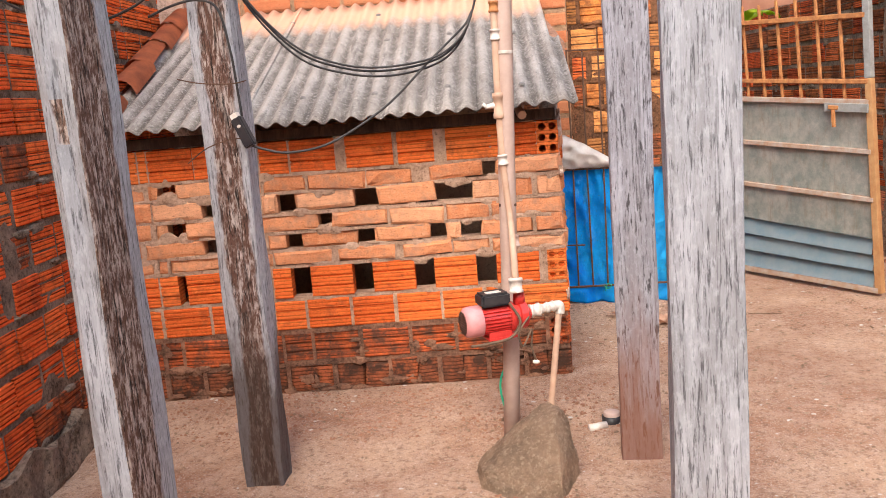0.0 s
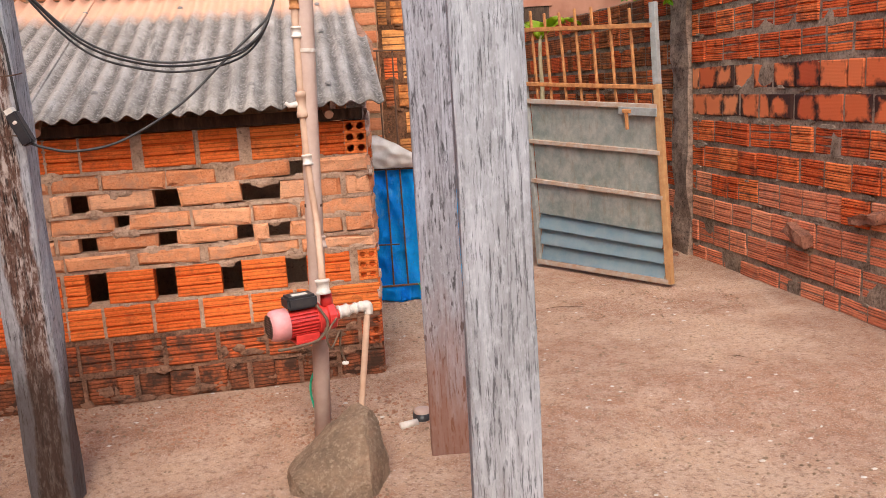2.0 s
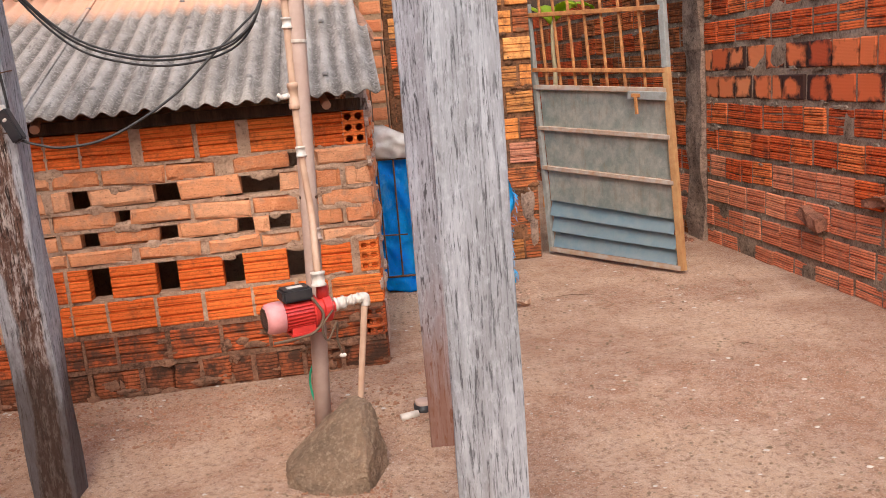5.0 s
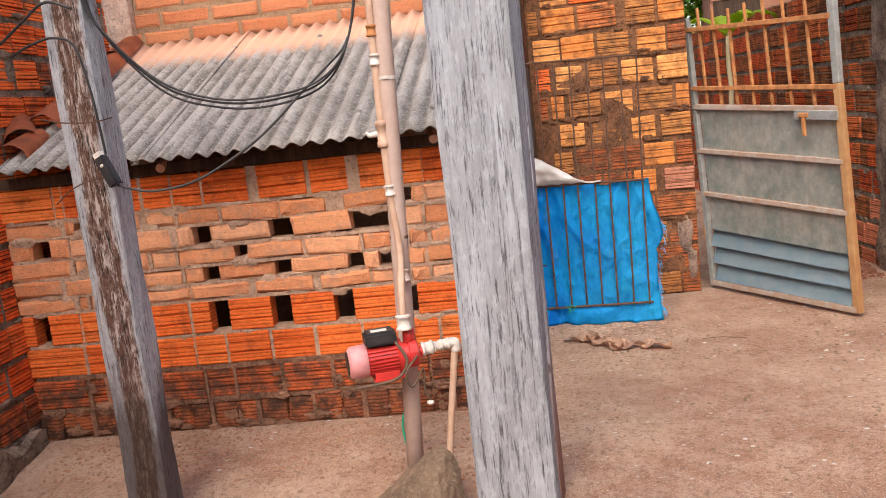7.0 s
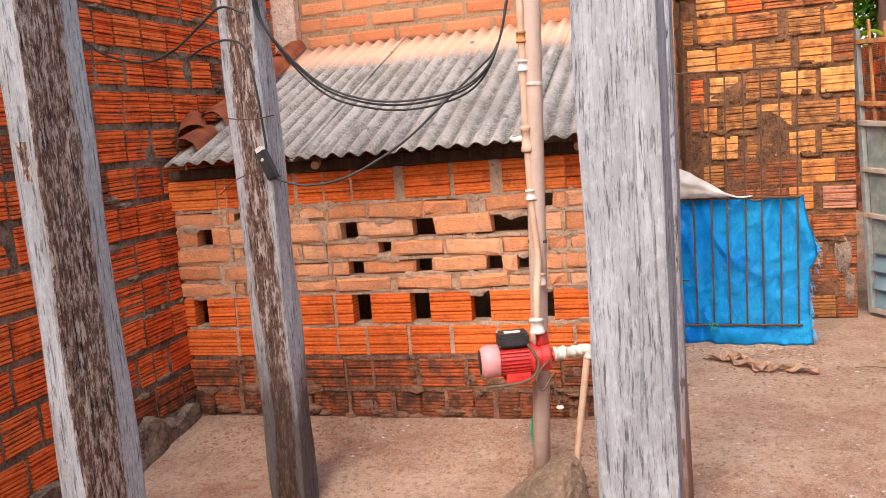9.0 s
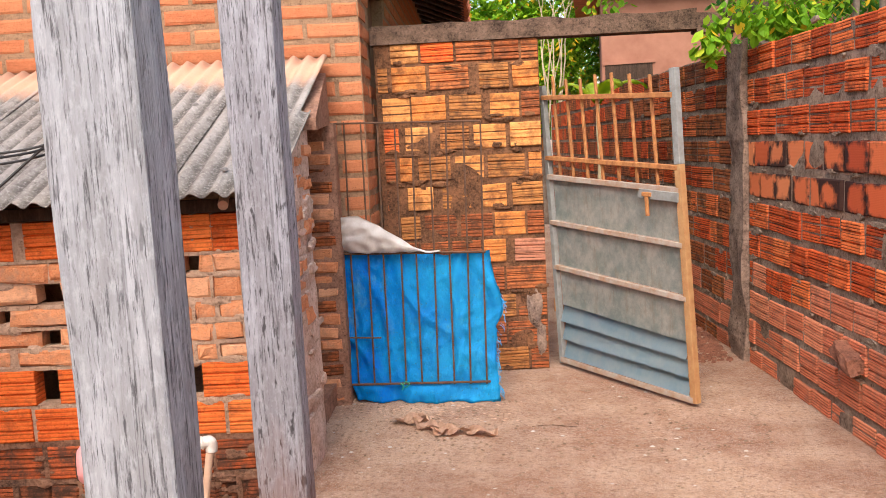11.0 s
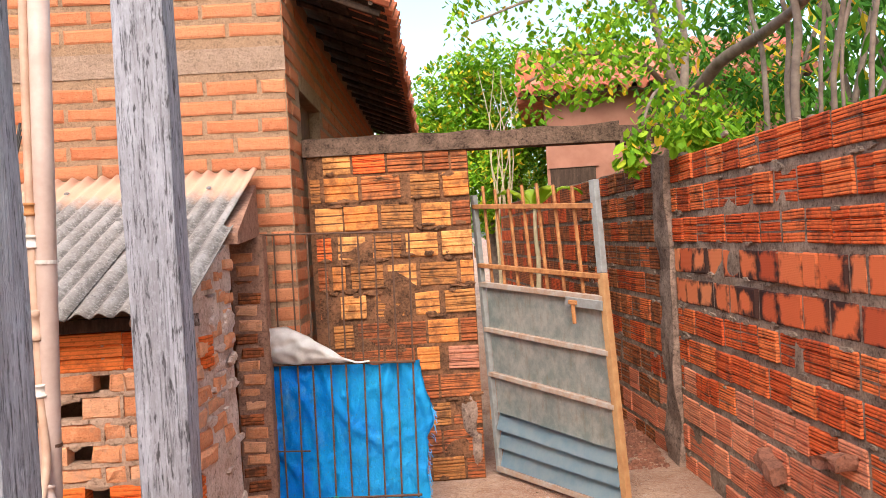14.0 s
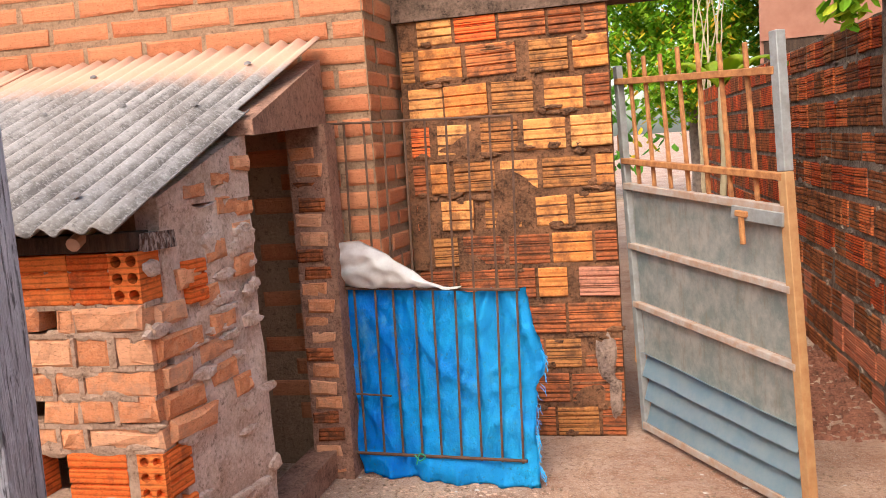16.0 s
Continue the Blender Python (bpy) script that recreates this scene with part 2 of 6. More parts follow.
M_DARK_RUST = plain_material("dark_rebar", (0.15, 0.075, 0.045), (0.08, 0.045, 0.03), 25, 0.8, 0.2, 0.4)


# ---- builders ----
def bm_object(name, bm, material, parent=None, label="", smooth=False):
    me = bpy.data.meshes.new(name)
    bm.normal_update()
    bm.to_mesh(me)
    bm.free()
    for mt in (material if isinstance(material, (list, tuple)) else [material]):
        me.materials.append(mt)
    if smooth:
        for p in me.polygons:
            p.use_smooth = True
    ob = new(name, me)
    if parent is not None:
        ob.parent = parent
    if label:
        ob["label"] = label
    return ob


def part(name, bm, material, parent, label="", smooth=False):
    return bm_object(name, bm, material, parent, label, smooth)


def thing(name, label, category, at=(0, 0, 0), group="", kind=""):
    ob = new(name)
    ob.location = at
    return tagged(ob, label, category, group, kind)


def box(bm, lo, hi, m=None):
    made = bmesh.ops.create_cube(bm, size=1.0)["verts"]
    lo, hi = Vector(lo), Vector(hi)
    for v in made:
        v.co = Vector([(lo[i] + hi[i]) / 2 + v.co[i] * (hi[i] - lo[i]) for i in range(3)])
        if m is not None:
            v.co = m @ v.co
    return made


def tube(bm, points, radius, sides=10, caps=True):
    """A round tube along points; radius one number or one for each point."""
    pts = [Vector(p) for p in points]
    rad = radius if isinstance(radius, (list, tuple)) else [radius] * len(pts)
    rings, side = [], None
    for i, p in enumerate(pts):
        d = (pts[min(i + 1, len(pts) - 1)] - pts[max(i - 1, 0)]).normalized()
        if side is None:
            side = d.orthogonal().normalized()
        side = (side - d * side.dot(d)).normalized()
        up = d.cross(side)
        rings.append([bm.verts.new(p + (side * math.cos(a) + up * math.sin(a)) * rad[i]) for a in [2 * math.pi * k / sides for k in range(sides)]])
    for a, b in zip(rings, rings[1:]):
        for k in range(sides):
            bm.faces.new((a[k], a[(k + 1) % sides], b[(k + 1) % sides], b[k]))
    if caps:
        bm.faces.new(rings[0][::-1]), bm.faces.new(rings[-1])
    return rings


def smooth_line(points, steps=8):
    """A Catmull-Rom line through points."""
    p = [Vector(q) for q in points]
    p = [p[0] * 2 - p[1]] + p + [p[-1] * 2 - p[-2]]
    out = []
    for i in range(1, len(p) - 2):
        for k in range(steps):
            t = k / steps
            out.append(0.5 * (2 * p[i] + (p[i + 1] - p[i - 1]) * t + (2 * p[i - 1] - 5 * p[i] + 4 * p[i + 1] - p[i + 2]) * t * t + (3 * p[i] - p[i - 1] - 3 * p[i + 1] + p[i + 2]) * t ** 3))
    return out + [p[-2]]


def roughen(bm, amount, scale, seed=0.0):
    for v in bm.verts:
        q = v.co * scale + Vector((seed, seed * 0.7, seed * 1.3))
        v.co += noise.noise_vector(q) * amount


def brick_mesh(name, length, height, depth, material, bands=3):
    """An extruded clay brick: face towards -y, along +x, with shallow bands across its face."""
    bm = bmesh.new()
    prof = [(depth, 0.0), (0.004, 0.0)]
    for k in range(bands):
        a, b = height * k / bands, height * (k + 1) / bands
        g = 0.004 if bands > 1 else 0.0
        if k:
            prof.append((g + 0.008, a))
        prof += [(0.0, a + 0.006), (0.0, b - 0.006)]
    prof += [(0.004, height), (depth, height)]
    ends = []
    for x in (0.0, length):
        ends.append([bm.verts.new((x, y, z)) for y, z in prof])
    n = len(prof)
    for k in range(n):
        bm.faces.new((ends[0][k], ends[1][k], ends[1][(k + 1) % n], ends[0][(k + 1) % n]))
    bm.faces.new(ends[0][::-1]), bm.faces.new(ends[1])
    bmesh.ops.recalc_face_normals(bm, faces=bm.faces)
    me = bpy.data.meshes.new(name)
    bm.to_mesh(me)
    bm.free()
    me.materials.append(material)
    return me


MESHES = {}


def brick_shape(length, height, material, bands=3, depth=0.085):
    """Shared meshes: lengths rounded to a centimetre so that alike bricks use one mesh."""
    key = (round(length, 2), round(height, 3), material.name, bands, depth)
    if key not in MESHES:
        MESHES[key] = brick_mesh("brick", key[0], height, depth, material, bands)
    return MESHES[key]


def lay(parent, frame_m, s, z, length, height, material, rng, bands=3, proud=0.0, wobble=1.0):
    """One brick on a wall whose frame has x along the wall, y into it and z up."""
    ob = new("brick", brick_shape(length, height, material, bands))
    ob.parent = parent
    ob.matrix_basis = frame_m @ pose(s, rng.uniform(-0.004, 0.004) * wobble - proud, z + rng.uniform(-0.0015, 0.0015) * wobble, 0, rng.uniform(-0.8, 0.8) * wobble, rng.uniform(-0.8, 0.8) * wobble)
    return ob


def wall_frame(x, y, angle):
    return pose(x, y, 0, 0, 0, angle)


def running_bond(parent, fm, s0, s1, z0, courses, ch, bl, joint, pick, rng, keep=None, bands=3, rest=None, bed=None, last=None, wobble=1.0):
    """Courses of bricks; pick gives the material; keep says which become pieces, the others go joined into rest."""
    for r in range(courses):
        s = s0 - (r % 2) * bl * 0.5 - rng.uniform(0, 0.05)
        while s < s1:
            ln = bl - joint + rng.uniform(-0.012, 0.012)
            if rng.random() < 0.12:
                ln *= 0.55
            a, b = max(s, s0), min(s + ln, s1)
            if b - a > 0.03:
                mt = pick(a, r)
                if mt is not None:
                    z = z0 + r * ch
                    h = ch - (joint if bed is None else bed)
                    if last is not None and r == courses - 1:
                        h = last
                    if keep is None or keep(a, z):
                        lay(parent, fm, a, z, b - a, h, mt, rng, 1 if mt is M_SOOT else bands, 0.0, wobble)
                    elif rest is not None:
                        rest.append((fm @ pose(a, rng.uniform(-0.004, 0.004), z), b - a, h, mt))
            s += ln + joint


def rough_brick(parent, fm, s, z, length, height, material, rng, depth=0.09, worn=1.0):
    """A hand-made solid brick: no two alike, with worn arrises."""
    bm = bmesh.new()
    j = lambda a: rng.uniform(-a, a) * worn
    back = [bm.verts.new((x, depth, zz)) for x, zz in ((0, 0), (length, 0), (length, height), (0, height))]
    rim = [bm.verts.new((x + j(0.006), 0.010 * min(1.0, worn + 0.1) + j(0.006), zz + j(0.006))) for x, zz in ((0, 0), (length, 0), (length, height), (0, height))]
    e = min(0.013, height * 0.2)
    xs = (e, length * 0.34 + j(0.02), length * 0.67 + j(0.02), length - e)
    low = [bm.verts.new((x, j(0.006), e + j(0.008))) for x in xs]
    up = [bm.verts.new((x, j(0.006), height - e + j(0.008))) for x in xs]
    for k in range(4):
        bm.faces.new((back[k], back[(k + 1) % 4], rim[(k + 1) % 4], rim[k]))
    bm.faces.new(back)
    for k in range(3):
        bm.faces.new((low[k], low[k + 1], up[k + 1], up[k]))
    bm.faces.new((rim[0], rim[1], low[3], low[2], low[1], low[0]))
    bm.faces.new((rim[2], rim[3], up[0], up[1], up[2], up[3]))
    bm.faces.new((rim[3], rim[0], low[0], up[0]))
    bm.faces.new((rim[1], rim[2], up[3], low[3]))
    bmesh.ops.recalc_face_normals(bm, faces=bm.faces)
    ob = part("brick", bm, material, parent)
    ob.matrix_basis = fm @ pose(s, j(0.010), z + j(0.005), 0, j(2.4), j(2.0))
    return ob


def holed_brick(parent, fm, s, z, width, height, material, depth=0.19):
    """The end of a hollow brick with two by three round channels."""
    bm = bmesh.new()
    cw, ch, r = width / 2, height / 3, min(width / 2, height / 3) * 0.36
    for i in range(2):
        for k in range(3):
            cx, cz = cw * (i + 0.5), ch * (k + 0.5)
            outer, ring, deep = [], [], []
            for a in range(8):
                c, t = math.cos(a * math.pi / 4), math.sin(a * math.pi / 4)
                m = max(abs(c), abs(t))
                outer.append(bm.verts.new((cx + c / m * cw / 2, 0, cz + t / m * ch / 2)))
                ring.append(bm.verts.new((cx + c * r, 0.001, cz + t * r)))
                deep.append(bm.verts.new((cx + c * r, 0.11, cz + t * r)))
            for a in range(8):
                b = (a + 1) % 8
                bm.faces.new((outer[a], outer[b], ring[b], ring[a]))
                bm.faces.new((ring[a], ring[b], deep[b], deep[a]))
            bm.faces.new(deep)
    box(bm, (0, 0.1105, 0), (width, depth, height))
    for x0, x1, z0, z1 in ((0, 0, 0, 1), (1, 1, 0, 1), (0, 1, 0, 0), (0, 1, 1, 1)):
        q = [(x0 * width, 0, z0 * height), (x1 * width, 0, z1 * height), (x1 * width, 0.11, z1 * height), (x0 * width, 0.11, z0 * height)]
        bm.faces.new([bm.verts.new(p) for p in q])
    bmesh.ops.remove_doubles(bm, verts=bm.verts, dist=0.0004)
    bmesh.ops.recalc_face_normals(bm, faces=bm.faces)
    ob = part("brick", bm, material, parent, "end of a hollow brick with six round channels")
    ob.matrix_basis = fm @ pose(s, 0, z)
    return ob


def joined_bricks(name, items, parent, label):
    """Far bricks in one mesh, each with its own edges and depth."""
    if not items:
        return
    mats, verts, faces, idx = [], [], [], []
    for m, ln, h, mt in items:
        if mt not in mats:
            mats.append(mt)
        k = len(verts)
        for x in (0, ln):
            for y in (0, 0.06):
                for z in (0, h):
                    verts.append(m @ Vector((x, y, z)))
        for f in ((0, 4, 5, 1), (2, 3, 7, 6), (0, 1, 3, 2), (4, 6, 7, 5), (1, 5, 7, 3), (0, 2, 6, 4)):
            faces.append([k + i for i in f])
            idx.append(mats.index(mt))
    me = bpy.data.meshes.new(name)
    me.from_pydata(verts, [], faces)
    for mt in mats:
        me.materials.append(mt)
    for p, i in zip(me.polygons, idx):
        p.material_index = i
    ob = new(name, me)
    ob.parent = parent
    tagged(ob, label, kind="stuff")
    return ob

# ---- ground ----
def ground_material():
    n = Nodes("trodden_cement", 0.9, 0, 0.2)
    c = n.mix(n.ramp(n.noise(1.1, 6, 0.7, "World"), [(0.42, 0.0), (0.57, 1.0)]), (0.54, 0.35, 0.235), (0.36, 0.185, 0.112))
    c = n.mix(n.ramp(n.noise(9, 5, 0.7, "World"), [(0.4, 0.0), (0.72, 0.6)]), c, (0.56, 0.395, 0.30))
    c = n.mix(n.ramp(n.noise(38, 5, 0.78, "World"), [(0.50, 0.0), (0.62, 0.75)]), c, (0.23, 0.12, 0.075))
    c = n.mix(n.ramp(n.noise(170, 3, 0.7, "World"), [(0.55, 0.0), (0.66, 0.75)]), c, (0.72, 0.59, 0.5))
    c = n.mix(n.ramp(n.noise(210, 2, 0.7, "World"), [(0.60, 0.0), (0.67, 0.85)]), c, (0.10, 0.062, 0.048))
    n.base(c).bump((n.noise(5, 4, 0.6, "World"), 0.5, 0.03), (n.noise(60, 5, 0.75, "World"), 1.0, 0.012), (n.noise(220, 2, 0.6, "World"), 0.8, 0.003))
    return n.mat


M_GROUND = ground_material()


def ground_z(x, y):
    """The yard falls away gently in front of the shed."""
    f = min(1.0, max(0.0, (4.5 - y) / 0.8))
    return -0.085 * f * f * (3 - 2 * f) - 0.01 * min(2.0, max(0.0, 3.7 - y))


def yard_sheet():
    bm = bmesh.new()
    far = [12.0, 20.0, 45.0, 120.0, 400.0]
    xs = [-v for v in far[::-1]] + [-6 + 0.15 * i for i in range(81)] + far
    ys = [-v for v in far[::-1]] + [-5 + 0.15 * i for i in range(101)] + [v for v in far if v > 11]
    grid = []
    for x in xs:
        grid.append([bm.verts.new((x, y, ground_z(x, y) + (0.006 * noise.noise(Vector((x * 1.7, y * 1.7, 2))) if abs(x) < 6 and -5 < y < 10 else 0))) for y in ys])
    for i in range(len(xs) - 1):
        for k in range(len(ys) - 1):
            bm.faces.new((grid[i][k], grid[i + 1][k], grid[i + 1][k + 1], grid[i][k + 1]))
    return bm


bm = yard_sheet()
ground = tagged(bm_object("ground", bm, M_GROUND), "reddish grey trodden cement yard with dust and grit", "ground", kind="structure")


# ---- walls ----
def slab(name, fm, s0, s1, z0, z1, d0, d1, material, label, category="wall", cells=0.12, rough=0.004):
    """A wall body: x along it, y into it; its face and top are a little uneven."""
    bm = bmesh.new()
    nx, nz = max(1, min(170, int((s1 - s0) / cells))), max(1, min(40, int((z1 - z0) / cells)))
    grid = [[bm.verts.new((s0 + (s1 - s0) * i / nx, d0, z0 + (z1 - z0) * k / nz)) for k in range(nz + 1)] for i in range(nx + 1)]
    for i in range(nx):
        for k in range(nz):
            bm.faces.new((grid[i][k], grid[i + 1][k], grid[i + 1][k + 1], grid[i][k + 1]))
    edge = [g[0] for g in grid] + grid[-1][1:] + [g[-1] for g in grid[:-1]][::-1] + grid[0][1:-1][::-1]
    back = [bm.verts.new((v.co.x, d1, v.co.z)) for v in edge]
    n = len(edge)
    for k in range(n):
        bm.faces.new((edge[k], back[k], back[(k + 1) % n], edge[(k + 1) % n]))
    bm.faces.new(back[::-1])
    for v in bm.verts:
        w = noise.noise_vector(v.co * 5.3 + Vector((z1, s1, 0)))
        v.co.y += w.y * rough if v.co.y < (d0 + d1) / 2 else 0
        if v.co.z > z1 - 0.001:
            v.co.z += w.z * rough * 2.5
    bmesh.ops.recalc_face_normals(bm, faces=bm.faces)
    ob = bm_object(name, bm, material)
    ob.matrix_basis = fm
    return tagged(ob, label, category, kind="structure")


# each frame: x runs along the wall to the right as one faces it, y into it
I4 = Matrix()
GROW = Matrix.Diagonal((1.0285, 1.0, 1.0212, 1.0))
F_RIGHT = wall_frame(3.353, 7.165, -82.15) @ GROW
F_FAR = wall_frame(3.353, 7.165, -80.3) @ GROW
F_LEFT = wall_frame(-0.80, 0.6, 97.9)
F_ORANGE = wall_frame(0.971, 6.751, 7.86) @ GROW
F_HOUSE = wall_frame(-1.876, 5.949, 7.7) @ GROW
F_HOUSE_SIDE = wall_frame(1.057, 6.345, 96.0) @ GROW
F_SHED = wall_frame(-1.32, 4.455, 7.4)

wall_east = slab("wall_east", F_RIGHT, 0.0, 9.8, -0.2, 1.955, 0.010, 0.10, M_MORTAR_DARK, "red hollow-brick boundary wall with two sooty black courses", "wall", 0.05, 0.010)
wall_east_far = slab("wall_east_far", F_FAR, -7.6, -0.001, -0.05, 1.98, 0.009, 0.10, M_MORTAR_DARK, "dark red hollow-brick wall along the alley behind the gate")
wall_west = slab("wall_west", F_LEFT, -4.0, 5.75, -0.2, 3.1, 0.010, 0.10, M_MORTAR_WEST, "tall dark red hollow-brick wall with thick grey mortar", "wall", 0.05, 0.010)
wall_gate_side = slab("wall_gate_side", F_ORANGE, 0.07, 1.085, -0.02, 2.113, 0.008, 0.14, M_MORTAR_BLACK, "yellow and dark-stained hollow-brick wall stub beside the gate", "wall", 0.03, 0.010)
wall_house = slab("wall_house", F_HOUSE, -0.6, 2.874, -0.02, 3.9, 0.008, 0.16, M_MORTAR_HOUSE, "pale orange solid-brick house wall with thick sandy mortar", "wall", 0.1, 0.003)
# rear and near sides of the yard, out of view
slab("wall_south", wall_frame(5.2, -2.6, 180), 0, 6.2, -0.2, 2.6, 0, 0.1, M_MORTAR, "plain grey rendered yard wall", cells=1.0)


# the house's side wall runs back under a falling roof edge, with one boarded window
def house_side():
    bm = bmesh.new()
    y0, y1, top0, fall = 0.165, 7.5, 3.20, 0.0
    wy0, wy1, wz0, wz1 = 0.51, 1.42, 1.95, 2.55
    def top(y):
        return top0 - fall * (y - y0)
    strips = ((y0, wy0, None), (wy0, wy1, 1), (wy1, y1, None))
    for a, b, hole in strips:
        spans = ((-0.02, None),) if not hole else ((-0.02, wz0), (wz1, None))
        for lo, hi in spans:
            vs = box(bm, (a, 0.006, lo), (b, 0.16, 9.0 if hi is None else hi))
            if hi is None:
                for v in vs:
                    if v.co.z > 8:
                        v.co.z = top(v.co.x)
    ob = bm_object("wall_house_side", bm, M_MORTAR_HOUSE)
    ob.matrix_basis = F_HOUSE_SIDE
    tagged(ob, "house side wall of pale orange bricks under a tiled verge", "wall", kind="structure")
    w = tagged(new("window_1"), "small boarded window opening in the house wall", "window", kind="structure")
    bm = bmesh.new()
    box(bm, (wy0 + 0.002, 0.085, wz0 + 0.002), (wy1 - 0.002, 0.12, wz1 - 0.002))
    p = part("shutter", bm, plain_material("brown_board", (0.20, 0.085, 0.04), (0.12, 0.055, 0.028), 14, 0.8), w, "dark brown wooden board")
    p.matrix_basis = F_HOUSE_SIDE
    bm = bmesh.new()
    box(bm, (wy0 - 0.02, -0.004, wz1 + 0.002), (wy1 + 0.06, 0.004, wz1 + 0.10))
    p = part("lintel", bm, M_MORTAR_HOUSE, w, "cement lintel")
    p.matrix_basis = F_HOUSE_SIDE
    return ob


wall_house_side = house_side()

# concrete pillar in the boundary wall
pillar = slab("pillar", F_RIGHT, -0.12, 0.14, -0.02, 2.03, -0.028, 0.006, M_CONCRETE, "rough dark concrete pillar in the brick wall", "pillar", 0.04, 0.034)
pilaster = slab("pilaster", F_HOUSE @ pose(0.23, -0.075, 0), 0.0, 0.25, -0.02, 3.6, 0.0, 0.075, M_RENDER, "smooth sandy cement pilaster in the house corner", "pilaster", 0.1, 0.006)
lintel = slab("lintel", F_ORANGE, 0.05, 2.06, 2.112, 2.226, -0.012, 0.15, M_LINTEL, "black-stained concrete lintel beam across the gateway", "lintel", 0.05, 0.007)
lintel_end = slab("lintel_end", F_ORANGE, 2.062, 2.34, 2.09, 2.20, -0.008, 0.13, M_LINTEL, "end of the stained concrete lintel on the boundary wall", "lintel", 0.05, 0.006)
def lump(bm, fm, s, z, rs, rz, proud, seed, n=18):
    """An irregular flat lump of cement on a wall."""
    mid = bm.verts.new(fm @ Vector((s, -proud, z)))
    rings = []
    for f, y in ((0.55, -proud * 0.8), (0.85, -proud * 0.45), (1.0, 0.012)):
        ring = []
        for i in range(n):
            q = 2 * math.pi * i / n
            k = f * (1 + 0.55 * noise.noise(Vector((math.cos(q) * 1.5, math.sin(q) * 1.5, seed))) + 0.2 * noise.noise(Vector((math.cos(q) * 5, math.sin(q) * 5, seed))))
            ring.append(bm.verts.new(fm @ Vector((s + math.cos(q) * rs * k, y + 0.004 * noise.noise(Vector((q * 3, f * 4, seed))), z + math.sin(q) * rz * k))))
        rings.append(ring)
    for i in range(n):
        bm.faces.new((mid, rings[0][i], rings[0][(i + 1) % n]))
        for a, b in zip(rings, rings[1:]):
            bm.faces.new((a[i], b[i], b[(i + 1) % n], a[(i + 1) % n]))


lump_bm = bmesh.new()
lump(lump_bm, F_ORANGE, 1.005, 0.415, 0.06, 0.12, 0.012, 3.0)
lump(lump_bm, F_ORANGE, 1.04, 0.21, 0.038, 0.12, 0.010, 8.0)
bmesh.ops.recalc_face_normals(lump_bm, faces=lump_bm.faces)
cement_patch = tagged(bm_object("cement_patch", lump_bm, M_CONCRETE, smooth=True), "rough cement patch on the wall stub beside the gate", "cement", kind="structure")
plinth_west = slab("plinth_west", F_LEFT, 1.6, 3.86, -0.2, 0.08, -0.045, 0.009, M_MORTAR_WEST, "crumbling dark footing along the brick wall", "footing", 0.06, 0.05)
M_BAND = mortar_material("smooth_cement_band", (0.34, 0.23, 0.165), (0.27, 0.18, 0.125))
band = slab("house_band", F_HOUSE, 0.32, 2.878, 2.592, 2.732, 0.002, 0.012, M_BAND, "smooth cement band between the brick courses of the house", "cement band", 0.1, 0.002)

# ---- shed roof ----
E_DIR = Vector((2.33, 0.20, 0.0)).normalized()
UP_DIR = Vector((-0.195, 1.663, 0.668)).normalized()
N_DIR = E_DIR.cross(UP_DIR).normalized()


def roof_material():
    n = Nodes("fibre_cement", 0.9, 0, 0.2)
    c = n.mix(n.ramp(n.noise(3.5, 5, 0.65, "World"), [(0.35, 0.0), (0.65, 1.0)]), (0.36, 0.32, 0.29), (0.21, 0.178, 0.155))
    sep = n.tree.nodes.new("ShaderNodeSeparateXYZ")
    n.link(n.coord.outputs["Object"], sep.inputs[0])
    # valleys are coloured darker than ridges, by height within the sheet
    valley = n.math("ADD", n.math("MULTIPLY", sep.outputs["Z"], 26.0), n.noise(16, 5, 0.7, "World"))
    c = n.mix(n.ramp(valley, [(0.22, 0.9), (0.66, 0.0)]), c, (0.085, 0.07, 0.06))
    c = n.mix(n.ramp(n.noise(13, 5, 0.7, "Object", (1, 0.12, 1)), [(0.52, 0.0), (0.66, 0.75)]), c, (0.10, 0.085, 0.075))
    c = n.mix(n.ramp(n.noise(75, 4, 0.75, "World"), [(0.5, 0.0), (0.7, 0.6)]), c, (0.50, 0.46, 0.43))
    c = n.mix(n.ramp(n.noise(42, 4, 0.7, "World"), [(0.58, 0.0), (0.68, 0.55)]), c, (0.06, 0.055, 0.05))
    dust = n.math("ADD", sep.outputs["Y"], n.math("MULTIPLY", n.noise(7, 4, 0.6, "World"), 0.22))
    c = n.mix(n.ramp(dust, [(1.38 / 2, 0.0), (1.60 / 2, 0.85)]), c, (0.66, 0.37, 0.24))
    # the ramp above works on half lengths so that it stays within nought and one
    n.base(c).bump((n.noise(90, 4, 0.7, "World"), 0.5, 0.003))
    half = n.math("MULTIPLY", dust, 0.5)
    for nd in n.tree.nodes:
        if nd.type == "VALTORGB" and abs(nd.color_ramp.elements[0].position - 1.38 / 2) < 1e-4:
            n.link(half, nd.inputs[0])
    return n.mat


M_ROOF = roof_material()
M_CAP = plain_material("grey_washer", (0.26, 0.235, 0.22), (0.14, 0.12, 0.11), 30, 0.8)
ROOF_M = Matrix((
    (E_DIR.x, UP_DIR.x, N_DIR.x, 1.092), (E_DIR.y, UP_DIR.y, N_DIR.y, 4.582), (E_DIR.z, UP_DIR.z, N_DIR.z, 1.374), (0, 0, 0, 1)))
shed_roof = tagged(new("shed_roof"), "grey corrugated fibre-cement shed roof, dusted orange along the house", "roof")


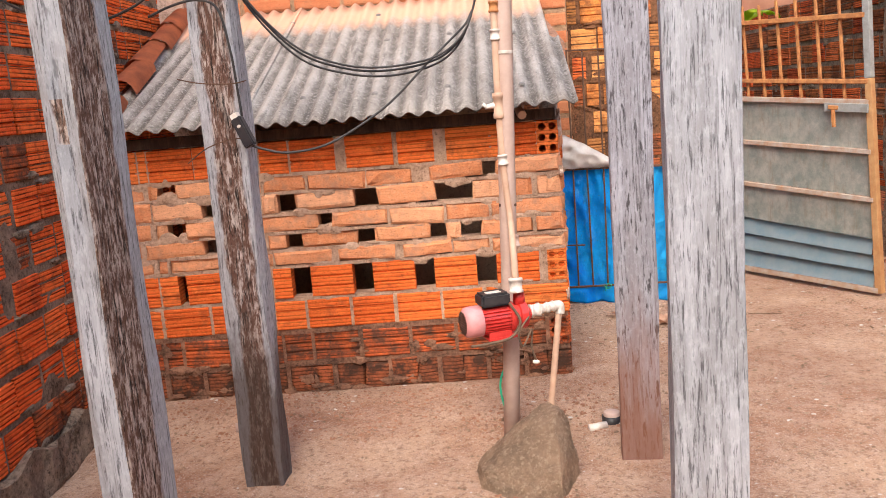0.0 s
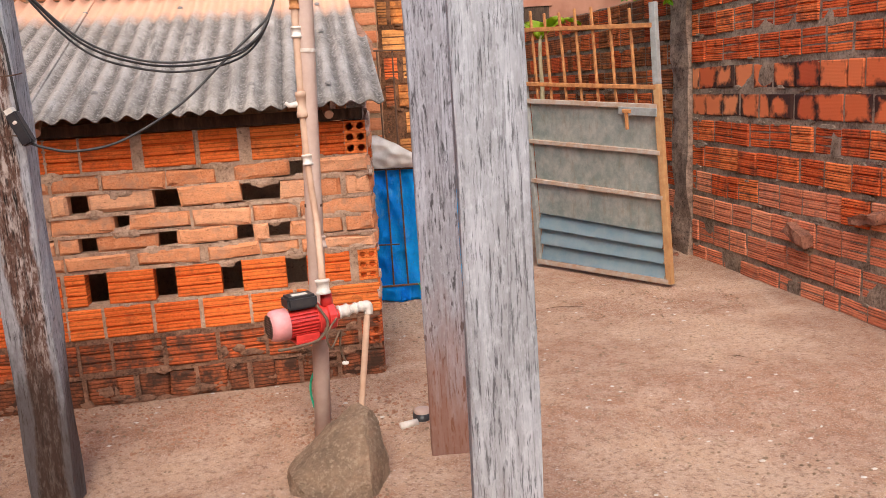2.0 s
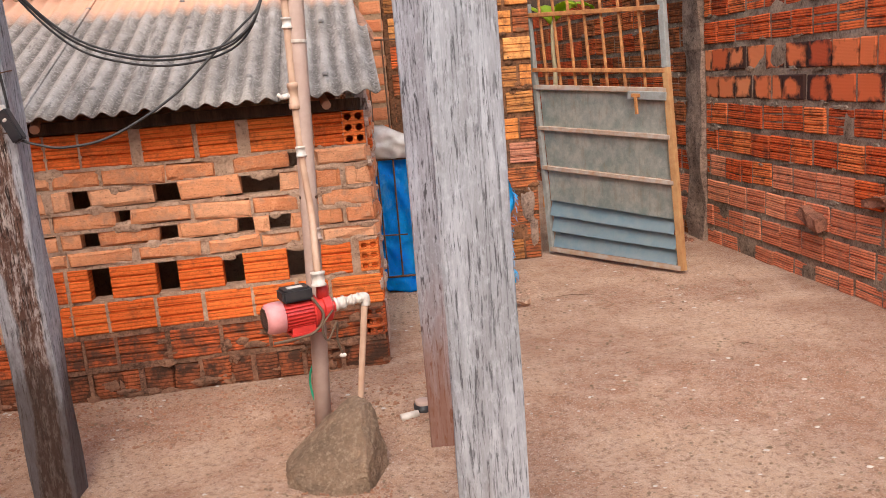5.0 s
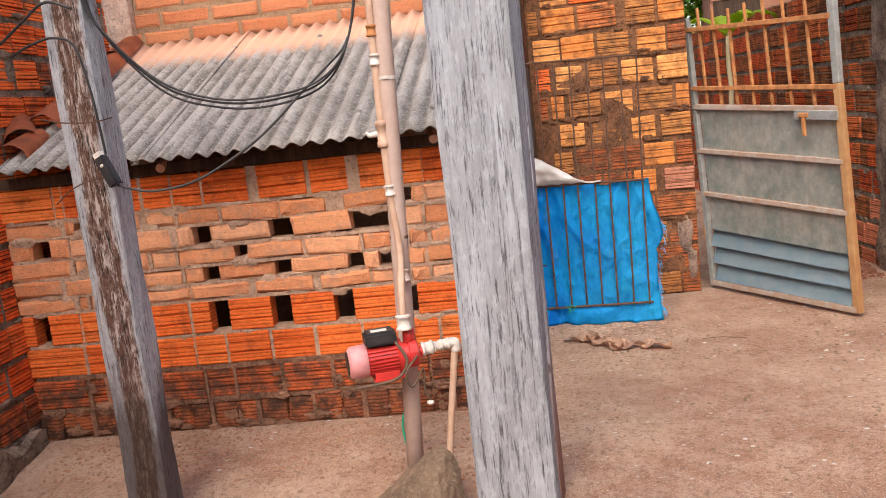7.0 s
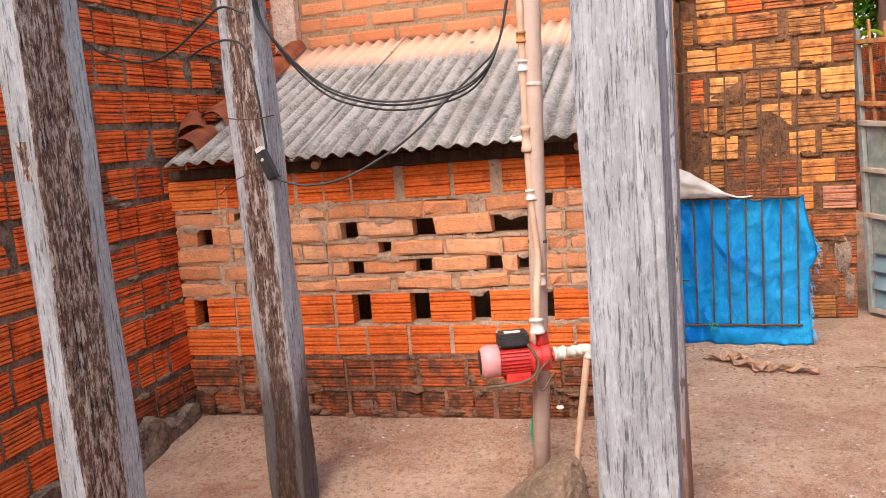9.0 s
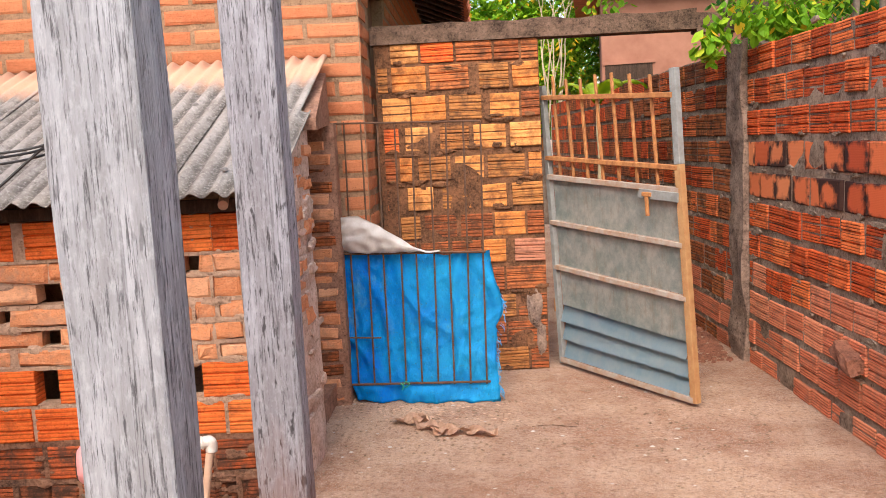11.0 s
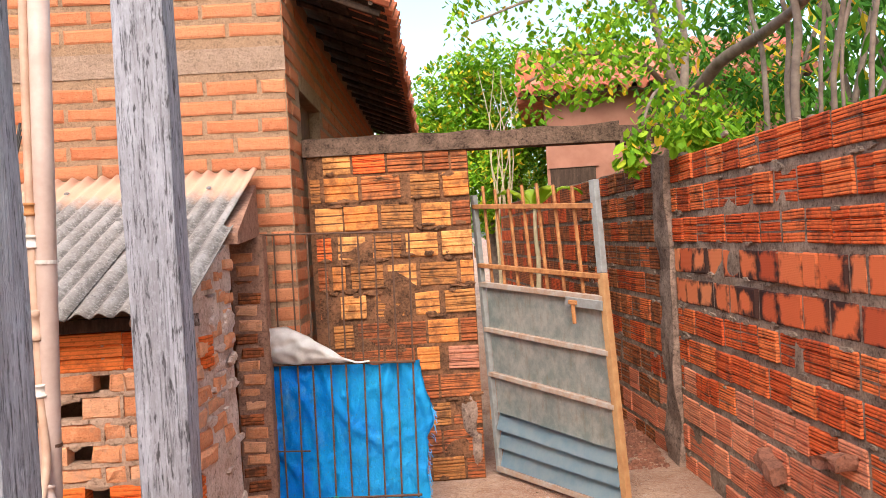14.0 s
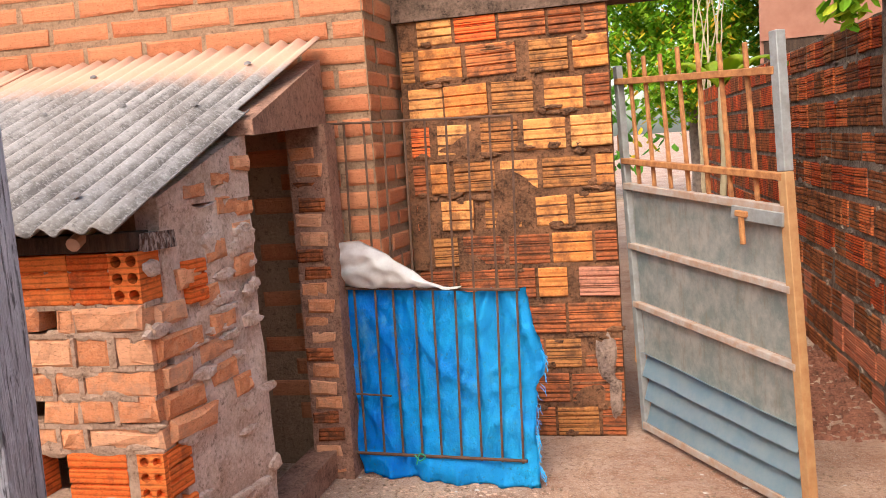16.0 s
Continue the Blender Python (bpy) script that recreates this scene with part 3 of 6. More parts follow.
def sheet(u0, u1, v0, v1, lift, notch, seed):
    """One corrugated sheet with thickness; u along the eave (negative to the left), v up the slope."""
    rr = random.Random(seed)
    pitch, amp, t = 0.0885, 0.0125, 0.006
    bm = bmesh.new()
    nu, nv = int((u1 - u0) / 0.0095), 10
    tops, bots = [], []
    for j in range(nv + 1):
        v = v0 + (v1 - v0) * j / nv
        ra, rb = [], []
        for i in range(nu + 1):
            u = u0 + (u1 - u0) * i / nu
            w = amp * math.sin(2 * math.pi * u / pitch) + 0.004 * noise.noise(Vector((u * 3, v * 3, seed)))
            vv = v + (0.012 * noise.noise(Vector((u * 14, seed, 0))) if j in (0, nv) else 0)
            ra.append(bm.verts.new((u, vv, w + t / 2)))
            rb.append(bm.verts.new((u, vv, w - t / 2)))
        tops.append(ra), bots.append(rb)
    for j in range(nv):
        for i in range(nu):
            if notch and j > 4 and i > nu - 6:
                continue
            bm.faces.new((tops[j][i], tops[j][i + 1], tops[j + 1][i + 1], tops[j + 1][i]))
            bm.faces.new((bots[j][i], bots[j + 1][i], bots[j + 1][i + 1], bots[j][i + 1]))
    for i in range(nu):
        bm.faces.new((bots[0][i], bots[0][i + 1], tops[0][i + 1], tops[0][i]))
        if notch and i > nu - 6:
            continue
        bm.faces.new((tops[nv][i], tops[nv][i + 1], bots[nv][i + 1], bots[nv][i]))
    for j in range(nv):
        bm.faces.new((tops[j][0], tops[j + 1][0], bots[j + 1][0], bots[j][0]))
        r = nu - 5 if notch and j > 4 else nu
        bm.faces.new((tops[j][r], bots[j][r], bots[j + 1][r], tops[j + 1][r]))
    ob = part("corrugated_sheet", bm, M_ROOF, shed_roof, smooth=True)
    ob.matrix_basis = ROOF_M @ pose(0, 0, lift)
    return ob


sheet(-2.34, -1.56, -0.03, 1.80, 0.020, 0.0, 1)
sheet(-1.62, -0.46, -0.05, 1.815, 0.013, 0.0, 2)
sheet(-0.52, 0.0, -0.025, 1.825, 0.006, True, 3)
for k, (u, v) in enumerate(((-0.28, 0.17), (-0.62, 0.22), (-0.98, 0.20), (-1.34, 0.22), (-1.72, 0.24), (-0.26, 0.95), (-0.64, 1.02), (-1.0, 1.0), (-1.38, 1.03), (-1.75, 1.0), (-0.3, 1.45), (-1.05, 1.5), (-1.6, 1.48))):
    bm = bmesh.new()
    u = round(u / 0.0885) * 0.0885 + 0.022
    bmesh.ops.create_cone(bm, cap_ends=True, segments=10, radius1=0.017, radius2=0.011, depth=0.008, matrix=Matrix.Translation((u, v, 0.032)))
    ob = part("screw_cap", bm, M_CAP, shed_roof)
    ob.matrix_basis = ROOF_M

# dark strip standing for the shaded gap under the eave, then rafter ends
bm = bmesh.new()
box(bm, (0.0, -0.012, 1.287), (2.32, 0.09, 1.34))
roughen(bm, 0.006, 6)
eave_beam = tagged(bm_object("eave_beam", bm, M_DARK_WOOD), "dark strip filling the shaded gap between shed wall and roof", "beam")
eave_beam.matrix_basis = F_SHED
for s in (0.86, 2.16):
    bm = bmesh.new()
    tube(bm, [(s, -0.06, 1.318), (s - 0.25, 1.5, 1.86)], 0.022, 9)
    r = tagged(bm_object("rafter", bm, M_TAN_PIPE, smooth=False), "round wooden rafter under the corrugated roof", "rafter", "rafters of the shed")
    r.matrix_basis = F_SHED

# broken clay tiles along the left edge of the roof
M_TILE = plain_material("old_clay_tile", (0.56, 0.17, 0.075), (0.32, 0.10, 0.055), 9, 0.85, 0, 0.4)


def clay_tile(m, length, radius, arc=150, taper=0.85, seed=0):
    bm = bmesh.new()
    rr = random.Random(seed)
    rows = []
    for j in range(7):
        f = j / 6
        row = []
        for i in range(9):
            a = radians(90 - arc / 2 + arc * i / 8)
            rad = radius * (1 - (1 - taper) * f)
            x = f * length + (rr.uniform(-0.012, 0.012) if j in (0, 6) else 0)
            row.append(bm.verts.new((x, math.cos(a) * rad, math.sin(a) * rad)))
        rows.append(row)
    for a, b in zip(rows, rows[1:]):
        for i in range(8):
            bm.faces.new((a[i], b[i], b[i + 1], a[i + 1]))
    bmesh.ops.solidify(bm, geom=bm.faces[:], thickness=0.011)
    ob = tagged(bm_object("roof_tile", bm, M_TILE, smooth=True), "broken reddish clay roof tile lying on the shed roof edge", "roof tile", "clay tiles along the roof edge")
    ob.matrix_basis = m
    return ob


for i, (x, y, z, yaw, up, roll, ln) in enumerate((
        (-1.20, 4.44, 1.425, 100, -16, 22, 0.30), (-1.25, 4.60, 1.50, 128, -22, -12, 0.26), (-1.24, 4.76, 1.565, 95, -22, 16, 0.36),
        (-1.28, 5.06, 1.685, 98, -22, -10, 0.38), (-1.32, 5.38, 1.815, 98, -22, 12, 0.36), (-1.36, 5.66, 1.93, 98, -22, 4, 0.36))):
    clay_tile(pose(x, y, z, 0, 0, yaw) @ pose(0, 0, 0, roll, up, 0), ln, 0.085, seed=i)


# ---- timber posts ----
def post(x0, x1, y0, y1, material, label, lean=(0.0, 0.0), height=2.75, seed=0, turn=0.0, crook=0.008, foot=None):
    bm = bmesh.new()
    rows = []
    n = 26
    w, d = x1 - x0, y1 - y0
    prof = [(-0.5, -0.5), (-0.17, -0.51), (0.17, -0.5), (0.5, -0.5), (0.505, 0), (0.5, 0.5), (0, 0.5), (-0.5, 0.5), (-0.505, 0)]
    ch = 0.07
    shape = []
    for px, py in prof:
        if abs(px) > 0.49 and abs(py) > 0.49:
            for k in ((1 - ch, 1), (1, 1 - ch)) if px * py < 0 else ((1, 1 - ch), (1 - ch, 1)):
                shape.append((px * k[0], py * k[1]))
        else:
            shape.append((px, py))
    shape.sort(key=lambda q: math.atan2(q[1], q[0]))
    for j in range(n + 1):
        z = (height + 0.2) * j / n - 0.2
        ring = []
        for px, py in shape:
            q = Vector((px * 3, py * 3, z * 2.2 + seed))
            k = noise.noise_vector(q) * crook
            ring.append(bm.verts.new((px * w + k.x + lean[0] * z, py * d + k.y + lean[1] * z, z)))
        rows.append(ring)
    m = len(shape)
    for a, b in zip(rows, rows[1:]):
        for i in range(m):
            bm.faces.new((a[i], a[(i + 1) % m], b[(i + 1) % m], b[i]))
    bm.faces.new(rows[0][::-1]), bm.faces.new(rows[-1])
    ob = tagged(bm_object("timber_post", bm, material), label, "post", "timber posts in the yard")
    ob.matrix_basis = pose((x0 + x1) / 2, (y0 + y1) / 2, 0, 0, 0, turn)
    return ob


post(1.297, 1.484, 2.785, 2.905, M_GREY_WOOD, "broad silver-grey weathered timber post with drying cracks", seed=3)
post(1.198, 1.360, 3.885, 3.99, M_SPLASHED_WOOD, "silver-grey timber post with dark spots and an earth-stained foot", seed=9)
post(-0.335, -0.172, 3.69, 3.81, M_SMOKED_WOOD, "dark brown timber post with grey patches and tie wire", seed=21, crook=0.016)


def edge_post():
    """A squared log set edgewise: sawn grey face in front, rough bark-brown side."""
    ob = post(-0.250, -0.155, 2.575, 2.80, [M_GREY_WOOD, M_BARK_WOOD], "squared timber post, grey sawn face and rough dark bark side", seed=33, crook=0.012)
    for p in ob.data.polygons:
        if p.normal.x > 0.5:
            p.material_index = 1
    return ob


edge_post()

# ---- gate ----
M_SHEET = Nodes("galvanised_sheet", 0.55, 0.25, 0.4)
c = M_SHEET.mix(M_SHEET.ramp(M_SHEET.noise(9, 6, 0.72, "World"), [(0.38, 0.0), (0.62, 1.0)]), (0.62, 0.61, 0.545), (0.37, 0.41, 0.375))
c = M_SHEET.mix(M_SHEET.ramp(M_SHEET.noise(22, 4, 0.7, "World", (1, 1, 0.3)), [(0.52, 0.0), (0.7, 0.6)]), c, (0.40, 0.33, 0.24))
M_SHEET.base(c).bump((M_SHEET.noise(9, 3, 0.5, "World"), 0.25, 0.01))
M_SHEET = M_SHEET.mat
M_BLUE_SHEET = plain_material("blue_grey_sheet", (0.30, 0.43, 0.50), (0.42, 0.50, 0.52), 8, 0.5, 0.2, 0.2)
M_STEEL = plain_material("weathered_steel", (0.34, 0.345, 0.33), (0.24, 0.23, 0.21), 18, 0.6, 0.2, 0.3)
M_FRAME = plain_material("rust_streaked_frame", (0.42, 0.36, 0.31), (0.36, 0.20, 0.115), 14, 0.7, 0.1, 0.4)
M_EDGE = plain_material("ochre_rusted_edge", (0.47, 0.27, 0.12), (0.36, 0.17, 0.07), 14, 0.75, 0.1, 0.4)

gate = tagged(new("gate"), "half-open sagging rusty steel gate with barred top and sheet-metal panels", "gate")
G0, G1 = Vector((2.168, 6.97, 0.0)), Vector((2.894, 6.062, 0.0))   # feet of hinge side and free side
T0, T1 = Vector((2.093, 7.045, 1.0)), Vector((2.812, 6.121, 1.0))  # where those edges lie at the top, by height below


def gate_point(u, z):
    """u from the hinge (0) to the free edge (1), z the height on the hinge side; the free side hangs lower."""
    f = min(1.0, z / 1.78)
    a = G0.lerp(Vector((T0.x, T0.y, 0)), f)
    b = G1.lerp(Vector((T1.x, T1.y, 0)), f)
    p = a.lerp(b, u)
    p.z = 1.021 * z - 0.065 * u * min(1.0, z / 0.4)
    return p


G_OUT = (G1 - G0).cross(Vector((0, 0, 1))).normalized()   # towards the yard
if G_OUT.y > 0:
    G_OUT = -G_OUT


def gate_bar(name, u0, z0, u1, z1, width, depth, material, out=0.0, label=""):
    bm = bmesh.new()
    a, b = gate_point(u0, z0) + G_OUT * out, gate_point(u1, z1) + G_OUT * out
    d = (b - a).normalized()
    side = d.cross(G_OUT).normalized()
    vs = []
    for p in (a, b):
        for su, sv in ((-1, -1), (1, -1), (1, 1), (-1, 1)):
            vs.append(bm.verts.new(p + side * su * width / 2 + G_OUT * sv * depth / 2))
    for f in ((0, 1, 2, 3), (7, 6, 5, 4), (0, 4, 5, 1), (1, 5, 6, 2), (2, 6, 7, 3), (3, 7, 4, 0)):
        bm.faces.new([vs[i] for i in f])
    bmesh.ops.recalc_face_normals(bm, faces=bm.faces)
    bmesh.ops.bevel(bm, geom=bm.edges[:], offset=0.003, segments=1, affect="EDGES")
    return part(name, bm, material, gate, label)


def gate_panel(name, z0, z1, material, folds=0, label="", back=0.008):
    bm = bmesh.new()
    nu, nz = 12, max(6, folds * 8)
    g = []
    for i in range(nu + 1):
        col = []
        for k in range(nz + 1):
            z = z0 + (z1 - z0) * k / nz
            p = gate_point(0.03 + 0.94 * i / nu, z)
            dent = 0.006 * noise.noise(p * 4.0)
            if folds:
                dent += 0.046 * (0.45 - ((k / nz) * folds + 0.02) % 1)
            col.append(bm.verts.new(p + G_OUT * (dent - back)))
        g.append(col)
    for i in range(nu):
        for k in range(nz):
            bm.faces.new((g[i][k], g[i + 1][k], g[i + 1][k + 1], g[i][k + 1]))
    bmesh.ops.solidify(bm, geom=bm.faces[:], thickness=0.003)
    return part(name, bm, material, gate, label)


gate_bar("stile", 0.0, 0.02, 0.0, 1.82, 0.038, 0.036, M_STEEL, label="grey steel hinge stile")
gate_bar("stile", 1.0, 0.03, 1.0, 1.38, 0.044, 0.042, M_EDGE, label="ochre rusty steel edge stile")
gate_bar("stile", 1.0, 1.381, 1.0, 1.885, 0.044, 0.042, M_STEEL, label="grey upper end of the edge stile")
for z, wd in ((1.745, 0.030), (1.362, 0.028), (1.24, 0.034), (0.947, 0.030), (0.658, 0.030), (0.048, 0.036)):
    gate_bar("rail", 0.0, z, 1.0, z, wd, 0.036, M_FRAME if z < 1.3 else M_RUST, 0.006)
for u in (0.10, 0.215, 0.335, 0.455, 0.58, 0.71, 0.85):
    gate_bar("bar", u, 1.255, u - 0.012, 1.865 - 0.015 * math.sin(u * 40), 0.019, 0.016, M_RUST, -0.004, "rusty upright bar")
gate_panel("panel", 0.962, 1.232, M_SHEET)
gate_panel("panel", 0.674, 0.936, M_SHEET)
gate_panel("panel", 0.412, 0.648, M_SHEET)
gate_panel("louvre_panel", 0.07, 0.425, M_BLUE_SHEET, 3, "blue-grey folded sheet at the foot", 0.002)
gate_bar("latch_plate", 0.74, 1.205, 1.0, 1.205, 0.055, 0.012, M_STEEL, 0.024, "grey latch plate")
gate_bar("latch", 0.80, 1.20, 0.80, 1.085, 0.022, 0.016, M_RUST, 0.036, "rusty sliding latch")
gate_bar("latch", 0.775, 1.205, 0.83, 1.205, 0.024, 0.020, M_RUST, 0.036, "rusty bolt of the latch")
for z in (0.4, 1.45):
    bm = bmesh.new()
    p = gate_point(0, z)
    tube(bm, [p + Vector((-0.02, 0.012, -0.04)), p + Vector((-0.02, 0.012, 0.04))], 0.012, 8)
    part("hinge", bm, M_RUST, gate)

# ---- rebar grille, tarpaulin and sack ----
grille = tagged(new("rebar_grille"), "rusty rebar grille leaning against the house wall", "grille")
# the grille, its tarpaulin and the sack lean together against the house corner
LEAN_M = Matrix.Translation((0.094, 0.120, -0.010)) @ Matrix.Diagonal((1.0624, 1.0, 1.055, 1.0))
grille.matrix_basis = LEAN_M


def grille_y(z):
    return 6.085 + 0.055 * z


def rod(points, r, name="bar", parent=None, material=None, label=""):
    bm = bmesh.new()
    tube(bm, points, r, 6)
    return part(name, bm, material or M_DARK_RUST, parent or grille, label)


for k in range(10):
    x0 = 0.715 + 0.091 * k
    x1 = x0 - 0.015 + 0.004 * k
    hi = 1.60 - 0.004 * k
    rod([(x0, grille_y(0.11), 0.11), ((x0 + x1) / 2 + 0.004 * (-1) ** k, grille_y(0.8), 0.8), (x1, grille_y(hi), hi)], 0.0055)
for z, dz in ((0.112, 0.012), (0.862, -0.014), (1.592, -0.03)):
    rod([(0.70, grille_y(z) - 0.008, z), (1.555, grille_y(z) - 0.008, z + dz)], 0.0075 if z < 1 else 0.0055, "cross_bar")
rod([(0.70, grille_y(0.38) - 0.008, 0.385), (0.95, grille_y(0.38) - 0.008, 0.38)], 0.005, "cross_bar")


def tarp_material():
    n = Nodes("blue_tarpaulin", 0.62, 0, 0.15)
    c = n.mix(n.ramp(n.noise(4.5, 5, 0.65, "World"), [(0.35, 0.0), (0.66, 1.0)]), (0.001, 0.22, 0.84), (0.004, 0.42, 0.95))
    c = n.mix(n.ramp(n.noise(9, 6, 0.7, "World", (1, 1, 0.5)), [(0.56, 0.0), (0.72, 0.6)]), c, (0.17, 0.52, 0.82))
    sep = n.tree.nodes.new("ShaderNodeSeparateXYZ")
    n.link(n.geo.outputs["Position"], sep.inputs[0])
    # the blue turns to a lighter cyan towards the right side
    cyan_right = n.math("ADD", n.math("SUBTRACT", sep.outputs["X"], 1.05), n.math("MULTIPLY", n.noise(5, 4, 0.6, "World"), 0.4))
    c = n.mix(n.ramp(cyan_right, [(0.2, 0.0), (0.7, 0.5)]), c, (0.05, 0.58, 0.90))
    c = n.mix(n.ramp(n.noise(60, 4, 0.7, "World"), [(0.58, 0.0), (0.72, 0.6)]), c, (0.10, 0.17, 0.22))
    n.base(c).bump((n.noise(13, 5, 0.65, "World", (1, 1, 0.6)), 0.8, 0.02), (n.noise(260, 2, 0.5, "World"), 0.3, 0.001))
    return n.mat


M_TARP = tarp_material()


def tarpaulin():
    bm = bmesh.new()
    nu, nv = 64, 54
    g = []
    for i in range(nu + 1):
        u = i / nu
        col = []
        for j in range(nv + 1):
            v = j / nv     # 0 at the hem on the ground, 1 at the top
            left = 0.665 + (0.0 if v > 0.45 else 0.13 * (0.45 - v) / 0.45) + 0.04 * max(0, v - 0.7)
            right = 1.575 + 0.062 * math.exp(-((v - 0.62) / 0.19) ** 2) + 0.075 * max(0, 0.45 - v) - 0.02 * math.exp(-((v - 0.5) / 0.04) ** 2)
            right += 0.008 * noise.noise(Vector((v * 40, 0, 3)))
            left += 0.012 * noise.noise(Vector((v * 13, 5, 3)))
            x = left + (right - left) * u
            hem = 0.012 + 0.028 * noise.noise(Vector((u * 5, 2, 9))) ** 2 + (0.05 * max(0, 0.25 - u))
            top = 0.872 - 0.018 * u - 0.02 * max(0, noise.noise(Vector((u * 6, 7, 1)))) - 0.03 * math.exp(-((u - 0.72) / 0.07) ** 2)
            z = hem + (top - hem) * v
            fold = 0.050 * noise.noise(Vector((x * 5.5 + 0.8 * z, z * 1.4, 4))) + 0.020 * noise.noise(Vector((x * 15 + 4 * z, z * 5, 8))) + 0.008 * noise.noise(Vector((x * 34 - 9 * z, z * 17, 2)))
            crease = 0.020 * math.exp(-((x - (0.80 + 0.34 * (z - 0.3))) / 0.02) ** 2) * (1 if 0.3 < z < 0.86 else 0.3)
            scallop = 0.016 * math.sin(math.pi * min(1, max(0, (x - 1.18) / 0.34))) * math.exp(-((z - 0.80) / 0.05) ** 2)
            belly = 0.045 * max(0, 0.32 - z) / 0.32
            ridge = max(0.0, 1 - 5.0 * abs(noise.noise(Vector((x * 4.2 + 2.1 * z, z * 2.3 - x, 6))))) + 0.6 * max(0.0, 1 - 7.0 * abs(noise.noise(Vector((x * 9 - 5 * z, z * 6, 16)))))
            y = grille_y(z) + 0.036 + abs(fold) * 0.8 - 0.028 * ridge - belly * (1.1 + 1.2 * noise.noise(Vector((x * 7, 1, z * 3)))) - crease * 0.5 + scallop
            if z > 0.1:
                y = min(max(y, grille_y(z) + 0.010), grille_y(z) + 0.058)
            col.append(bm.verts.new((x, y, z)))
        g.append(col)
    for i in range(nu):
        for j in range(nv):
            bm.faces.new((g[i][j], g[i + 1][j], g[i + 1][j + 1], g[i][j + 1]))
    bmesh.ops.solidify(bm, geom=bm.faces[:], thickness=0.0015)
    tarp = tagged(new("tarpaulin"), "creased bright blue tarpaulin hanging behind the rebar grille", "tarpaulin")
    tarp.matrix_basis = LEAN_M
    part("sheet", bm, M_TARP, tarp, smooth=True)
    rr = random.Random(4)
    bm = bmesh.new()
    for k in range(70):
        z = rr.uniform(0.05, 0.62)
        x = 1.585 + 0.062 * math.exp(-((z / 0.86 - 0.62) / 0.19) ** 2) + 0.075 * max(0, 0.45 - z / 0.86) - 0.012
        y = grille_y(z) + 0.02
        tube(bm, [(x, y, z), (x + rr.uniform(0.0, 0.02), y - 0.008, z - rr.uniform(0.0, 0.015)), (x + rr.uniform(0.005, 0.03), y - 0.012, z - rr.uniform(0.015, 0.05))], 0.0009, 4)
    tagged(part("frayed_edge", bm, M_TARP, tarp, "frayed blue threads"), kind="stuff")
    bm = bmesh.new()
    tube(bm, smooth_line([(1.05, grille_y(0.11) - 0.02, 0.125), (1.075, grille_y(0.1) - 0.026, 0.10), (1.10, grille_y(0.11) - 0.02, 0.118), (1.075, grille_y(0.11) - 0.024, 0.13), (1.06, grille_y(0.1) - 0.03, 0.085)], 5), 0.003, 6)
    part("tie", bm, M_GREEN, tarp, "green cord tie")
    return tarp


tarpaulin()

M_SACK = plain_material("grey_white_sack", (0.88, 0.85, 0.82), (0.70, 0.65, 0.61), 14, 0.85, 0, 0.4)


def sack():
    bm = bmesh.new()
    nu, nv = 40, 18
    g = []
    for i in range(nu + 1):
        u = i / nu
        col = []
        for j in range(nv + 1):
            v = j / nv
            x = 0.668 + 0.64 * u + 0.05 * (1 - v) * (1 - u) - 0.03 * v * (1 - u)
            low = 0.868 - 0.01 * u
            high = 1.085 - 0.012 * math.sin(u * 9) - 0.21 * max(0, min(1, (u - 0.32) / 0.55)) ** 0.8
            z = low + (high - low) * v
            f = noise.noise(Vector((x * 7, z * 6 + x * 4, 2)))
            y = 6.118 - 0.030 * math.sin(math.pi * v) + 0.036 * f + 0.030 * noise.noise(Vector((x * 17, z * 20, 5)))
            y = min(max(y - 0.012, 6.055), 6.125)
            col.append(bm.verts.new((x, y, z + 0.008 * noise.noise(Vector((x * 15, v * 3, 1))))))
        g.append(col)
    for i in range(nu):
        for j in range(nv):
            bm.faces.new((g[i][j], g[i + 1][j], g[i + 1][j + 1], g[i][j + 1]))
    bmesh.ops.solidify(bm, geom=bm.faces[:], thickness=0.004)
    ob = bm_object("sack", bm, M_SACK, smooth=True)
    ob.matrix_basis = LEAN_M
    return tagged(ob, "crumpled grey-white woven sack draped over the grille", "sack")


sack()

# ---- pump on its standpipe ----
PUMP_AT = Vector((0.735, 3.905, 0.0))
PA = radians(30)
AX, AY = Vector((math.cos(PA), math.sin(PA), 0)), Vector((-math.sin(PA), math.cos(PA), 0))
PUMP_M = Matrix(((AX.x, AY.x, 0, PUMP_AT.x), (AX.y, AY.y, 0, PUMP_AT.y), (0, 0, 1, 0.577), (0, 0, 0, 1)))

# the pump, its pipes, the cables and the stone share one frame
YARD_M = Matrix.Translation((-0.384, -0.278, -0.105)) @ pose(0, 0, 0, 0, 0, -3.8) @ Matrix.Scale(1.09, 4)
standpipe = tagged(new("standpipe"), "dusty brownish thick plastic pipe standing upright", "pipe")
standpipe.matrix_basis = Matrix.Translation((0, -0.065, 0)) @ YARD_M
bm = bmesh.new()
tube(bm, [(0.752, 4.13, -0.02), (0.775, 4.135, 0.42), (0.800, 4.145, 1.1), (0.826, 4.15, 1.75), (0.865, 4.15, 2.75)], 0.0325, 18)
part("pipe", bm, M_PIPE, standpipe, smooth=True)
for z, x in ((1.55, 0.818), (0.98, 0.795)):
    bm = bmesh.new()
    tube(bm, [(x, 4.146, z), (x + 0.0006, 4.146, z + 0.012)], 0.0342, 18)
    part("strap", bm, M_WHITE if z > 1 else M_DARK_RUST, standpipe, "tie round the pipe")


